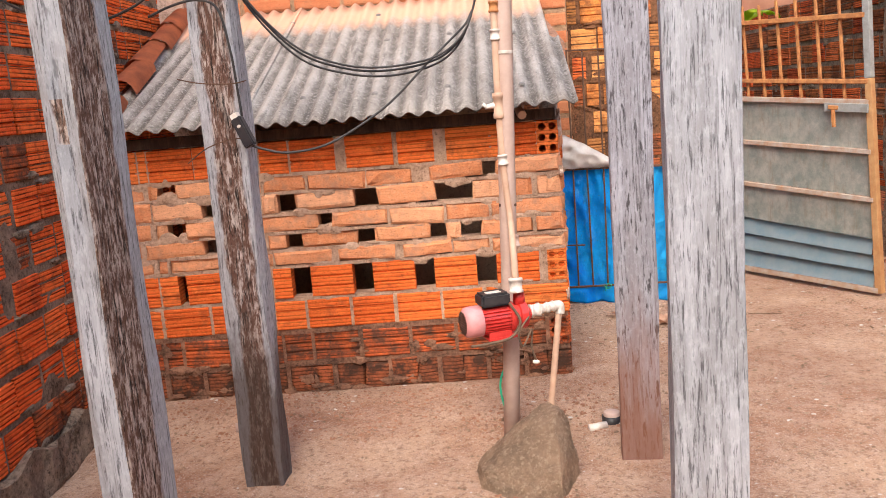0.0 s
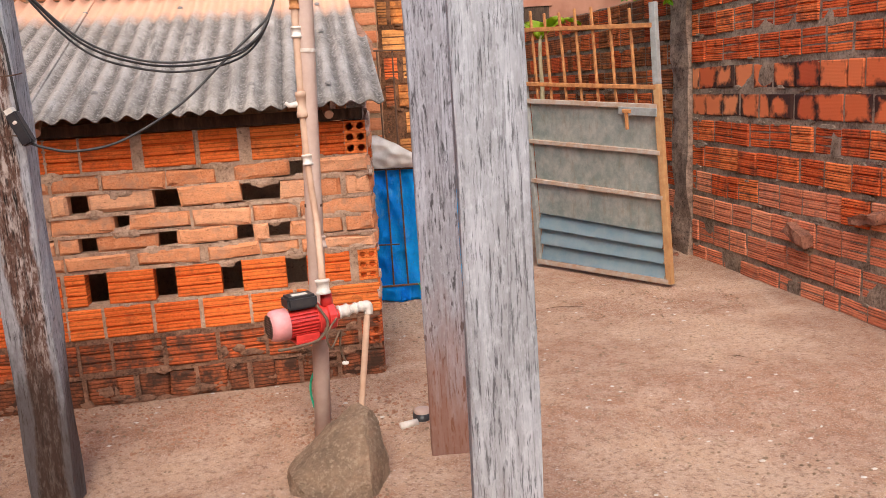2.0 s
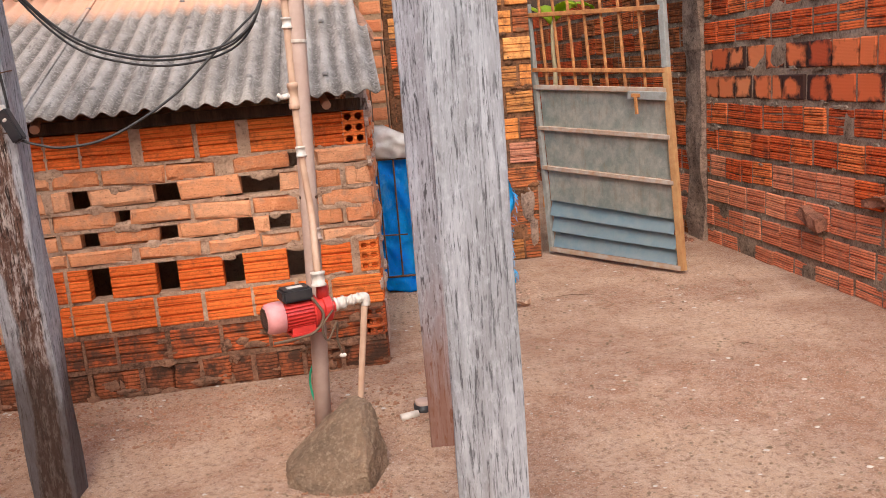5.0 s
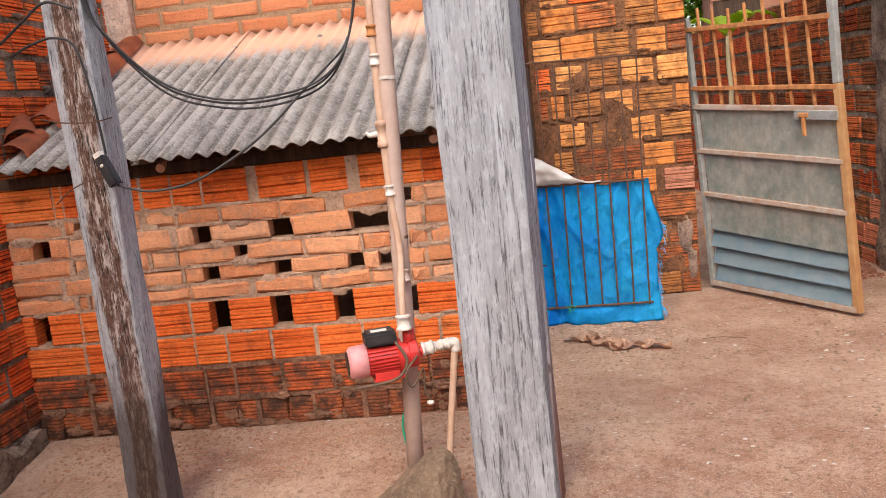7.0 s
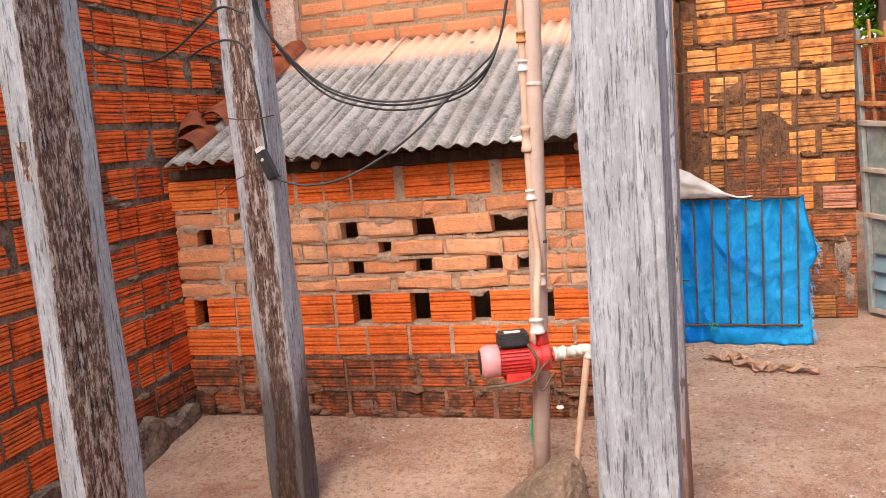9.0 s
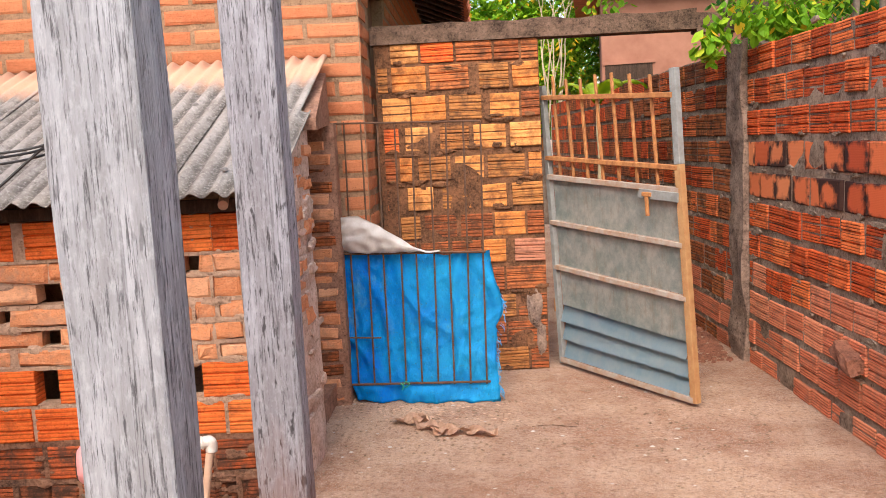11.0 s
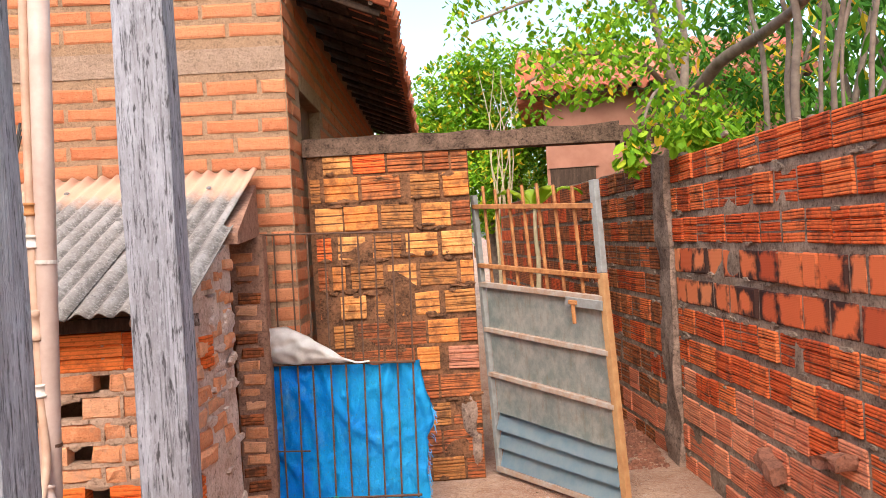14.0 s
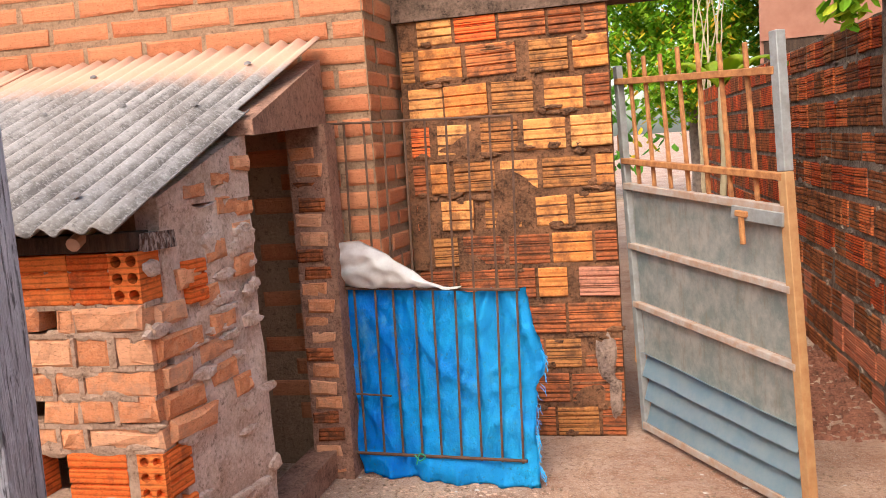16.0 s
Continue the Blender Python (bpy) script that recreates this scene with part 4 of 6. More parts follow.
def lathe(bm, prof, m, sides=22):
    """A turned shape about x: prof rows of (x, radius)."""
    rings = [[bm.verts.new(m @ Vector((x, math.cos(a) * r, math.sin(a) * r))) for a in [2 * math.pi * k / sides for k in range(sides)]] for x, r in prof]
    for a, b in zip(rings, rings[1:]):
        for k in range(sides):
            bm.faces.new((a[k], b[k], b[(k + 1) % sides], a[(k + 1) % sides]))
    bm.faces.new(rings[0]), bm.faces.new(rings[-1][::-1])
    bmesh.ops.recalc_face_normals(bm, faces=bm.faces)


pump = tagged(new("water_pump"), "red electric water pump with faded pink fan cover, black box", "pump")
pump.matrix_basis = YARD_M @ PUMP_M @ Matrix.Translation((0.16, 0, 0.05)) @ Matrix.Scale(0.87, 4) @ Matrix.Translation((-0.16, 0, -0.05)) @ PUMP_M.inverted()
bm = bmesh.new()
lathe(bm, [(-0.150, 0.030), (-0.148, 0.052), (-0.138, 0.064), (-0.120, 0.068), (-0.072, 0.068), (-0.070, 0.062)], PUMP_M)
cover = part("fan_cover", bm, M_PINK, pump, "faded pink plastic fan cover", True)
for k in range(-4, 5):
    bm = bmesh.new()
    h = math.sqrt(max(0.0, 0.05 ** 2 - (k * 0.011) ** 2))
    box(bm, (-0.153, -h, k * 0.011 - 0.003), (-0.1475, h, k * 0.011 + 0.003), PUMP_M)
    part("grille_slot", bm, M_DARK_WOOD, cover)
bm = bmesh.new()
lathe(bm, [(-0.075, 0.054), (0.055, 0.054)], PUMP_M)
motor = part("motor_body", bm, M_RED, pump, smooth=False)
for k in range(26):
    a = 2 * math.pi * k / 26
    if 0.9 < a < 2.25:
        continue
    m = PUMP_M @ Matrix.Rotation(a - math.pi / 2 + 1.571, 4, "X")
    bm = bmesh.new()
    box(bm, (-0.072, 0.050, -0.0022), (0.052, 0.065, 0.0022), m)
    part("cooling_fin", bm, M_RED, motor)
bm = bmesh.new()
lathe(bm, [(0.052, 0.060), (0.060, 0.068), (0.072, 0.068), (0.076, 0.050), (0.098, 0.050), (0.102, 0.060), (0.132, 0.060), (0.140, 0.050), (0.145, 0.030)], PUMP_M)
part("pump_head", bm, M_RED, pump, smooth=False)
bm = bmesh.new()
box(bm, (-0.075, -0.052, 0.062), (0.055, 0.045, 0.118), PUMP_M)
bmesh.ops.bevel(bm, geom=bm.edges[:], offset=0.010, segments=2, affect="EDGES")
tb = part("terminal_box", bm, M_BLACK, pump, "black plastic terminal box")
bm = bmesh.new()
box(bm, (-0.045, -0.03, 0.1185), (0.02, 0.0, 0.1215), PUMP_M)
part("rating_plate", bm, M_WHITE, tb, "pale rating plate with no legible words")
bm = bmesh.new()
box(bm, (-0.055, -0.055, -0.082), (0.075, 0.055, -0.072), PUMP_M)
for y in (-0.045, 0.045):
    box(bm, (-0.05, y - 0.008, -0.0725), (0.05, y + 0.008, -0.046), PUMP_M)
part("foot", bm, M_RED, pump, "red foot plate")
bm = bmesh.new()
box(bm, (-0.04, -0.02, -0.094), (0.07, 0.245, -0.083), PUMP_M)
part("bracket", bm, M_DARK_RUST, pump, "flat iron bracket to the standpipe")
bm = bmesh.new()
a = PUMP_M @ Vector((0.112, 0, 0.050))
tube(bm, [a, a + Vector((0, 0, 0.055))], [0.028, 0.024], 14)
part("outlet", bm, M_RED, pump, "red outlet neck", True)
bm = bmesh.new()
lathe(bm, [(0.143, 0.024), (0.165, 0.024)], PUMP_M, 14)
part("inlet", bm, M_RED, pump, "red inlet neck", True)

# riser with its couplings and a small tap
OUT = PUMP_M @ Vector((0.112, 0, 0.103))
riser = tagged(new("riser_pipe"), "slim tan water pipe with white couplings strapped to the standpipe", "pipe")
riser.matrix_basis = Matrix.Translation((0, -0.03, 0)) @ YARD_M
RISE = [(OUT.x, OUT.y, OUT.z), (OUT.x - 0.006, OUT.y + 0.03, 0.80), (0.812, 4.065, 0.93), (0.797, 4.085, 1.10), (0.791, 4.09, 1.36), (0.796, 4.092, 1.75), (0.812, 4.095, 2.3), (0.83, 4.095, 2.75)]
bm = bmesh.new()
tube(bm, smooth_line(RISE, 4), 0.0135, 12)
part("pipe", bm, M_TAN_PIPE, riser, smooth=True)


def sleeve(p, q, r, material, parent, label="", name="coupling"):
    bm = bmesh.new()
    p, q = Vector(p), Vector(q)
    d = (q - p)
    tube(bm, [p, p + d * 0.03, p + d * 0.2, p + d * 0.22, p + d * 0.78, p + d * 0.8, p + d * 0.97, q], [r, r * 1.15, r * 1.15, r, r, r * 1.15, r * 1.15, r], 14)
    return part(name, bm, material, parent, label, True)


sleeve((OUT.x, OUT.y, OUT.z - 0.005), (OUT.x - 0.002, OUT.y + 0.008, OUT.z + 0.05), 0.024, M_WHITE, riser, "white threaded collar")
sleeve((0.826, 4.045, 0.83), (0.820, 4.056, 0.875), 0.019, M_PIPE, riser)
sleeve((0.796, 4.086, 1.14), (0.794, 4.088, 1.18), 0.018, M_WHITE, riser, "white coupling")
sleeve((0.791, 4.089, 1.315), (0.791, 4.09, 1.41), 0.019, M_TAN_PIPE, riser, "tan coupling")
sleeve((0.794, 4.091, 1.60), (0.795, 4.092, 1.64), 0.018, M_WHITE, riser, "white coupling")
sleeve((0.795, 4.092, 1.70), (0.796, 4.092, 1.74), 0.017, M_RUST, riser, "rusty clamp")
bm = bmesh.new()
tube(bm, [(0.776, 4.085, 1.365), (0.742, 4.075, 1.36)], [0.012, 0.008], 10)
tube(bm, [(0.752, 4.077, 1.357), (0.735, 4.07, 1.372)], 0.007, 8)
part("tap", bm, M_WHITE, riser, "small white tap stub", True)

# suction side: white fittings, an elbow, and the pipe into the ground beside the stone
suction = tagged(new("suction_pipe"), "white fittings and tan pipe from the pump down to the ground", "pipe")
suction.matrix_basis = YARD_M
I0, I1 = PUMP_M @ Vector((0.158, 0, 0.012)), PUMP_M @ Vector((0.282, 0, 0.020))
bm = bmesh.new()
tube(bm, smooth_line([I1 + Vector((0, 0, -0.005)), I1.lerp(Vector((0.905, 3.965, -0.02)), 0.5), (0.905, 3.965, -0.02)], 6), 0.0125, 12)
part("pipe", bm, M_TAN_PIPE, suction, smooth=True)
d = I1 - I0
sleeve(I0, I0 + d * 0.34, 0.023, M_WHITE, suction, "white union nut")
sleeve(I0 + d * 0.36, I0 + d * 0.56, 0.017, M_WHITE, suction, "white nipple")
sleeve(I0 + d * 0.56, I0 + d * 0.82, 0.019, M_WHITE, suction, "white socket")
bm = bmesh.new()
tube(bm, smooth_line([I0 + d * 0.80, I0 + d * 0.97, I1 + Vector((0.002, 0.001, -0.012)), I1 + Vector((0, 0, -0.034))], 5), 0.0185, 12)
part("elbow", bm, M_WHITE, suction, "white elbow", True)

# loose lead ends below the pump
M_CABLE = plain_material("black_cable", (0.025, 0.022, 0.022), (0.05, 0.045, 0.042), 30, 0.5)
M_OLD_CABLE = plain_material("muddy_cable", (0.16, 0.10, 0.06), (0.10, 0.07, 0.05), 30, 0.7)


def cable(name, points, r, material, label, steps=8, category="cable", frame_m=YARD_M):
    bm = bmesh.new()
    tube(bm, smooth_line(points, steps), r, 7)
    ob = bm_object(name, bm, material, smooth=True)
    ob.matrix_basis = frame_m
    return tagged(ob, label, category)


W = lambda x, y, z: PUMP_M @ Vector((x, y, z))
cable("cable", [W(0.06, -0.05, 0.07), W(0.09, -0.07, 0.0), W(0.05, -0.07, -0.055), W(-0.04, -0.062, -0.068), W(-0.10, -0.055, -0.07)], 0.0055, M_OLD_CABLE, "muddy cable wound round the pump")
cable("cable", [W(0.13, -0.06, 0.01), W(0.08, -0.075, -0.04), W(0.10, -0.06, -0.10), W(0.15, -0.03, -0.05), W(0.15, -0.02, -0.12), W(0.165, -0.02, -0.175)], 0.004, M_OLD_CABLE, "muddy lead end dangling below the pump")
bm = bmesh.new()
bmesh.ops.create_icosphere(bm, subdivisions=2, radius=0.012, matrix=Matrix.Translation(W(0.165, -0.02, -0.182)) @ Matrix.Diagonal((1.2, 1, 0.7, 1)))
ob = bm_object("cable_end", bm, M_WHITE, smooth=True)
ob.matrix_basis = YARD_M
tagged(ob, "white taped end of a dangling lead", "cable end")
cable("cord", [(0.748, 4.10, 0.335), (0.728, 4.088, 0.29), (0.724, 4.085, 0.23), (0.742, 4.078, 0.16), (0.775, 4.078, 0.115), (0.80, 4.10, 0.10)], 0.0045, M_GREEN, "bright green plastic cord round the standpipe", category="cord")
cable("cord", [(0.772, 4.09, 0.497), (0.795, 4.08, 0.48), (0.805, 4.085, 0.44)], 0.004, M_GREEN, "green cord end under the pump", category="cord")
cable("cord", [(0.712, 4.085, 0.008), (0.716, 4.08, 0.035), (0.735, 4.085, 0.05), (0.725, 4.08, 0.01)], 0.0045, M_GREEN, "green cord end on the ground", category="cord")

# cables from the post across to the pipes
for k, (dz, dy) in enumerate(((0, 0), (-0.018, 0.015), (0.012, -0.012))):
    cable("cable", [(-0.05, 3.66 + dy, 2.02 + dz), (-0.03, 3.68 + dy, 1.84 + dz), (0.13, 3.74 + dy, 1.62 + dz * 1.3), (0.30, 3.80 + dy, 1.535 + dz), (0.47, 3.88 + dy, 1.52 + dz), (0.63, 3.97 + dy, 1.565 + dz * 0.6), (0.72, 4.03, 1.70), (0.772, 4.08, 1.95 + 0.02 * k)], 0.0040, M_CABLE, "black cable sagging between the post and the pipe")
cable("cable", [(-0.04, 3.625, 1.36), (-0.015, 3.622, 1.305), (0.04, 3.635, 1.278), (0.12, 3.66, 1.262), (0.25, 3.72, 1.285), (0.42, 3.83, 1.39), (0.56, 3.93, 1.53), (0.655, 3.99, 1.622), (0.70, 4.018, 1.668), (0.722, 4.032, 1.71)], 0.0045, M_CABLE, "thin black cable from the adapter up to the pipe")
cable("cable", [(-1.30, 3.9, 2.05), (-0.95, 3.75, 1.86), (-0.62, 3.66, 1.77), (-0.42, 3.63, 1.79), (-0.26, 3.61, 1.86), (-0.15, 3.605, 1.91), (-0.06, 3.62, 1.88)], 0.005, M_CABLE, "black cable slung from the brick wall to the post")
cable("cable", [(-0.34, 3.63, 1.76), (-0.24, 3.61, 1.785), (-0.14, 3.605, 1.795), (-0.07, 3.612, 1.76), (-0.045, 3.62, 1.62), (-0.04, 3.628, 1.50), (-0.035, 3.63, 1.40)], 0.0045, M_CABLE, "thin black lead running down the post")
for z, sl in ((1.52, 0.02), (1.30, -0.05)):
    cable("wire", [(-0.245, 3.60, z + sl), (-0.16, 3.598, z), (-0.05, 3.60, z - sl * 0.5), (-0.03, 3.68, z), (-0.12, 3.765, z), (-0.24, 3.73, z + sl)], 0.0022, M_DARK_RUST, "rusty tie wire round the timber post", category="wire")
adapter = tagged(new("power_adapter"), "black plug adapter with white sockets hanging from the post", "adapter")
adapter.matrix_basis = YARD_M
bm = bmesh.new()
AM = pose(-0.030, 3.622, 1.345, 0, -24, 0)
box(bm, (-0.02, -0.018, -0.055), (0.02, 0.014, 0.055), AM)
bmesh.ops.bevel(bm, geom=bm.edges[:], offset=0.005, segments=2, affect="EDGES")
part("case", bm, M_BLACK, adapter)
bm = bmesh.new()
bmesh.ops.create_uvsphere(bm, u_segments=10, v_segments=6, radius=0.008, matrix=AM @ Matrix.Translation((0, -0.018, 0.022)) @ Matrix.Diagonal((1, 0.4, 0.7, 1)))
part("socket_face", bm, M_WHITE, adapter)
bm = bmesh.new()
box(bm, (-0.014, -0.015, 0.054), (0.012, 0.010, 0.070), AM)
part("cap", bm, M_WHITE, adapter)

# ---- stone, pipe stub, and odds and ends on the ground ----
M_STONE = Nodes("field_stone", 0.9, 0, 0.2)
c = M_STONE.mix(M_STONE.ramp(M_STONE.noise(9, 6, 0.7, "World"), [(0.35, 0.0), (0.65, 1.0)]), (0.20, 0.135, 0.09), (0.38, 0.25, 0.165))
c = M_STONE.mix(M_STONE.ramp(M_STONE.noise(55, 4, 0.7, "World"), [(0.5, 0.0), (0.7, 0.6)]), c, (0.54, 0.40, 0.28))
M_STONE.base(c).bump((M_STONE.noise(28, 6, 0.75, "World"), 1.0, 0.035), (M_STONE.noise(120, 3, 0.7, "World"), 0.5, 0.004))
M_STONE = M_STONE.mat


def stone():
    bm = bmesh.new()
    low = [(0.64, 3.86), (0.69, 3.67), (0.84, 3.575), (1.005, 3.60), (1.05, 3.80), (0.98, 3.93), (0.80, 3.95)]
    mid = [(0.665, 3.82, 0.055), (0.705, 3.69, 0.075), (0.995, 3.635, 0.105), (1.035, 3.82, 0.12), (0.97, 3.91, 0.15)]
    top = [(0.845, 3.86, 0.215), (0.872, 3.80, 0.222), (0.966, 3.755, 0.250), (0.978, 3.80, 0.266), (0.99, 3.86, 0.245), (0.95, 3.895, 0.262), (0.90, 3.89, 0.255)]
    pts = [bm.verts.new((x, y, -0.03)) for x, y in low] + [bm.verts.new(p) for p in mid] + [bm.verts.new(p) for p in top]
    bmesh.ops.convex_hull(bm, input=bm.verts[:])
    bmesh.ops.subdivide_edges(bm, edges=bm.edges[:], cuts=3, use_grid_fill=True)
    bmesh.ops.triangulate(bm, faces=bm.faces[:])
    bmesh.ops.subdivide_edges(bm, edges=bm.edges[:], cuts=2, use_grid_fill=True)
    roughen(bm, 0.006, 11, 4)
    roughen(bm, 0.007, 38, 2)
    ob = bm_object("stone", bm, M_STONE)
    ob.matrix_basis = YARD_M
    return tagged(ob, "large rough brown field stone at the foot of the pipes", "stone")


stone()
stub = tagged(new("pipe_stub"), "dirty capped pipe stub with a black ring in the ground", "pipe stub")
stub.matrix_basis = pose(0.012, -0.05, -0.05)
bm = bmesh.new()
tube(bm, [(1.160, 4.255, -0.01), (1.160, 4.255, 0.045)], 0.044, 18)
part("ring", bm, M_BLACK, stub, "black plastic ring", True)
bm = bmesh.new()
tube(bm, [(1.160, 4.255, 0.0), (1.160, 4.255, 0.06), (1.160, 4.255, 0.064)], [0.036, 0.036, 0.03], 16)
part("cap", bm, M_PIPE, stub, "dusty grey cap", True)
bm = bmesh.new()
tube(bm, [(1.06, 4.175, 0.018), (1.135, 4.205, 0.02)], 0.017, 12)
part("pipe_end", bm, M_WHITE, stub, "dirty white pipe end", True)
bm = bmesh.new()
tube(bm, [(-0.56, 4.15, 0.02), (-0.50, 4.17, 0.022)], 0.022, 12)
ob = bm_object("pipe_piece", bm, M_PIPE, smooth=True)
ob.matrix_basis = pose(0, 0, -0.035)
tagged(ob, "short piece of dusty pipe lying on the ground", "pipe piece")

M_DRY = plain_material("dry_leaf", (0.74, 0.50, 0.36), (0.52, 0.30, 0.19), 30, 0.8)


def dry_leaf(x, y, length, width, turn, seed):
    rr = random.Random(seed)
    bm = bmesh.new()
    g = []
    for i in range(9):
        f = i / 8
        w = width * math.sin(math.pi * (0.06 + 0.9 * f)) ** 0.7 * rr.uniform(0.75, 1.1)
        g.append([bm.verts.new(((f - 0.5) * length, (k - 1) * w / 2, 0.018 + 0.012 * abs(k - 1) + 0.018 * math.sin(f * 8 + seed + 1.3 * k) + rr.uniform(0, 0.006))) for k in range(3)])
    for a, b in zip(g, g[1:]):
        for k in range(2):
            bm.faces.new((a[k], b[k], b[k + 1], a[k + 1]))
    bmesh.ops.solidify(bm, geom=bm.faces[:], thickness=0.0015)
    ob = tagged(bm_object("dry_leaf", bm, M_DRY), "curled dry brown leaf on the ground", "leaf", "dry leaves by the tarpaulin")
    ob.matrix_basis = pose(1.315 + (x - 1.24) * 1.25, y + 0.02, -0.004, 0, 0, turn)


for i, (x, y, ln, w, tr) in enumerate(((1.24, 5.80, 0.20, 0.12, 8), (1.34, 5.70, 0.20, 0.11, -38), (1.46, 5.62, 0.20, 0.10, 12), (1.58, 5.60, 0.18, 0.09, -12), (1.40, 5.63, 0.14, 0.10, -65), (1.30, 5.80, 0.10, 0.09, 60))):
    dry_leaf(x, y, ln, w, tr, i)

M_CHIP = plain_material("pale_litter", (0.66, 0.60, 0.54), (0.45, 0.36, 0.28), 40, 0.8)
rng = random.Random(5)
M_CRUMB = plain_material("brick_crumb", (0.40, 0.20, 0.12), (0.28, 0.13, 0.08), 40, 0.9)


def scatter(name, count, area, size, material, label, flat=0.5, seed=1):
    rr = random.Random(seed)
    verts, faces = [], []
    for _ in range(count):
        x, y = rr.uniform(area[0], area[1]), rr.uniform(area[2], area[3])
        s = size * rr.uniform(0.4, 1.6)
        k = len(verts)
        n = 5
        for ring, hgt in ((1.0, 0.0), (0.55, flat)):
            for i in range(n):
                a = 2 * math.pi * i / n + rr.uniform(-0.3, 0.3)
                verts.append((x + math.cos(a) * s * ring, y + math.sin(a) * s * ring * 0.7, hgt * s - 0.001 + ground_z(x, y)))
        for i in range(n):
            faces.append((k + i, k + (i + 1) % n, k + n + (i + 1) % n, k + n + i))
        faces.append(tuple(k + n + i for i in range(n)))
    me = bpy.data.meshes.new(name)
    me.from_pydata(verts, [], faces)
    me.materials.append(material)
    return tagged(new(name, me), label, "litter", kind="stuff")


scatter("grit", 5200, (-0.9, 3.2, 2.0, 6.7), 0.0065, M_STONE, "dark grit scattered over the yard", 0.6, 1)
scatter("pale_chips", 420, (-0.9, 3.1, 2.6, 6.5), 0.0095, M_CHIP, "pale chips and scraps of litter on the yard", 0.3, 2)
scatter("brick_crumbs", 900, (-1.1, 1.2, 4.05, 4.62), 0.007, M_CRUMB, "brick crumbs along the foot of the shed wall", 0.7, 3)
scatter("brick_crumbs", 200, (0.62, 1.05, 3.4, 3.62), 0.005, M_CRUMB, "brick crumbs round the stone", 0.7, 4)
scatter("rubble", 950, (2.78, 3.26, 7.0, 8.8), 0.021, M_BROKEN, "rubble and dirt along the alley wall", 0.8, 5)
scatter("leaf_litter", 300, (0.65, 1.95, 5.85, 6.2), 0.009, M_DRY, "dry leaf litter below the tarpaulin", 0.2, 6)
for i, (x, y, ln) in enumerate(((2.0, 5.75, 0.24), (2.75, 4.6, 0.05))):
    cable("twig", [(x, y, 0.004), (x + ln * 0.4, y + 0.012, 0.007), (x + ln, y - 0.01, 0.004)], 0.0017, M_DARK_WOOD, "thin dark twig on the ground", category="twig", frame_m=I4)

# a broken brick sticking out of the boundary wall, and another hollow one
for s, z, tilt in ((1.44, 0.40, 18), (2.06, 0.53, -8)):
    bm = bmesh.new()
    box(bm, (0, -0.085, 0), (0.21, 0.05, 0.06))
    bmesh.ops.subdivide_edges(bm, edges=bm.edges[:], cuts=3, use_grid_fill=True)
    roughen(bm, 0.030, 14, s)
    ob = tagged(bm_object("broken_brick", bm, M_BROKEN), "broken brick jutting out of the boundary wall", "brick")
    ob.matrix_basis = F_RIGHT @ pose(s, 0, z, 0, tilt, 0)

# wooden block leaning by the shed doorway
bm = bmesh.new()
box(bm, (-0.075, -0.30, 0.0), (0.075, 0.30, 0.12))
roughen(bm, 0.012, 7)
ob = tagged(bm_object("timber_block", bm, M_JAMB), "old earth-brown timber block lying at the shed doorway", "block")
ob.matrix_basis = pose(0.77, 5.92, 0.0, 4, 0, 4)

# ---- background: roof edge of the house, trees, neighbour ----
verge = tagged(new("house_roof"), "clay-tiled house roof edge with a dark slatted underside", "roof")


def verge_pt(along, out, lift=0.0):
    """A point under the eave: along the side wall, out from its face."""
    return F_HOUSE_SIDE @ Vector((along, -out, 3.205 - 0.40 * out + lift))


bm = bmesh.new()
vs = [bm.verts.new(verge_pt(u, o, l)) for l in (0.005, 0.03) for u, o in ((0.12, -2.4), (0.12, 0.60), (7.6, 0.60), (7.6, -2.4))]
for f in ((0, 1, 2, 3), (7, 6, 5, 4), (0, 4, 5, 1), (1, 5, 6, 2), (2, 6, 7, 3), (3, 7, 4, 0)):
    bm.faces.new([vs[i] for i in f])
bmesh.ops.recalc_face_normals(bm, faces=bm.faces)
part("deck", bm, M_DARK_WOOD, verge, "dark boards under the tiles")
for o in (0.16, 0.34, 0.52):
    bm = bmesh.new()
    tube(bm, [verge_pt(0.13, o, -0.012), verge_pt(7.55, o, -0.012)], 0.016, 6)
    part("batten", bm, M_DARK_WOOD, verge)
u = 0.2
while u < 7.5:
    bm = bmesh.new()
    tube(bm, [verge_pt(u, -0.02, -0.045), verge_pt(u, 0.57, -0.045)], 0.022, 6)
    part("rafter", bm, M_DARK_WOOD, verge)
    u += 0.45
u = 0.14
while u < 7.5:
    bm = bmesh.new()
    for j in range(2):
        lift = 0.05 + 0.035 * j
        tube(bm, [verge_pt(u + 0.10 * j, 0.36, lift), verge_pt(u + 0.10 * j, 0.66 - 0.02 * j + 0.012 * math.sin(u * 37), lift)], [0.046, 0.052], 9)
    part("roof_tile", bm, M_TILE, verge)
    u += 0.20

# the growth and the neighbour beyond the walls stand in one frame
BACK_M = Matrix.Translation((2.462, 1.393, 1.66)) @ pose(0, 0, 0, 0, 0, -1.9) @ Matrix.Scale(1.06, 4) @ Matrix.Translation((-2.402, -1.745, -1.589))


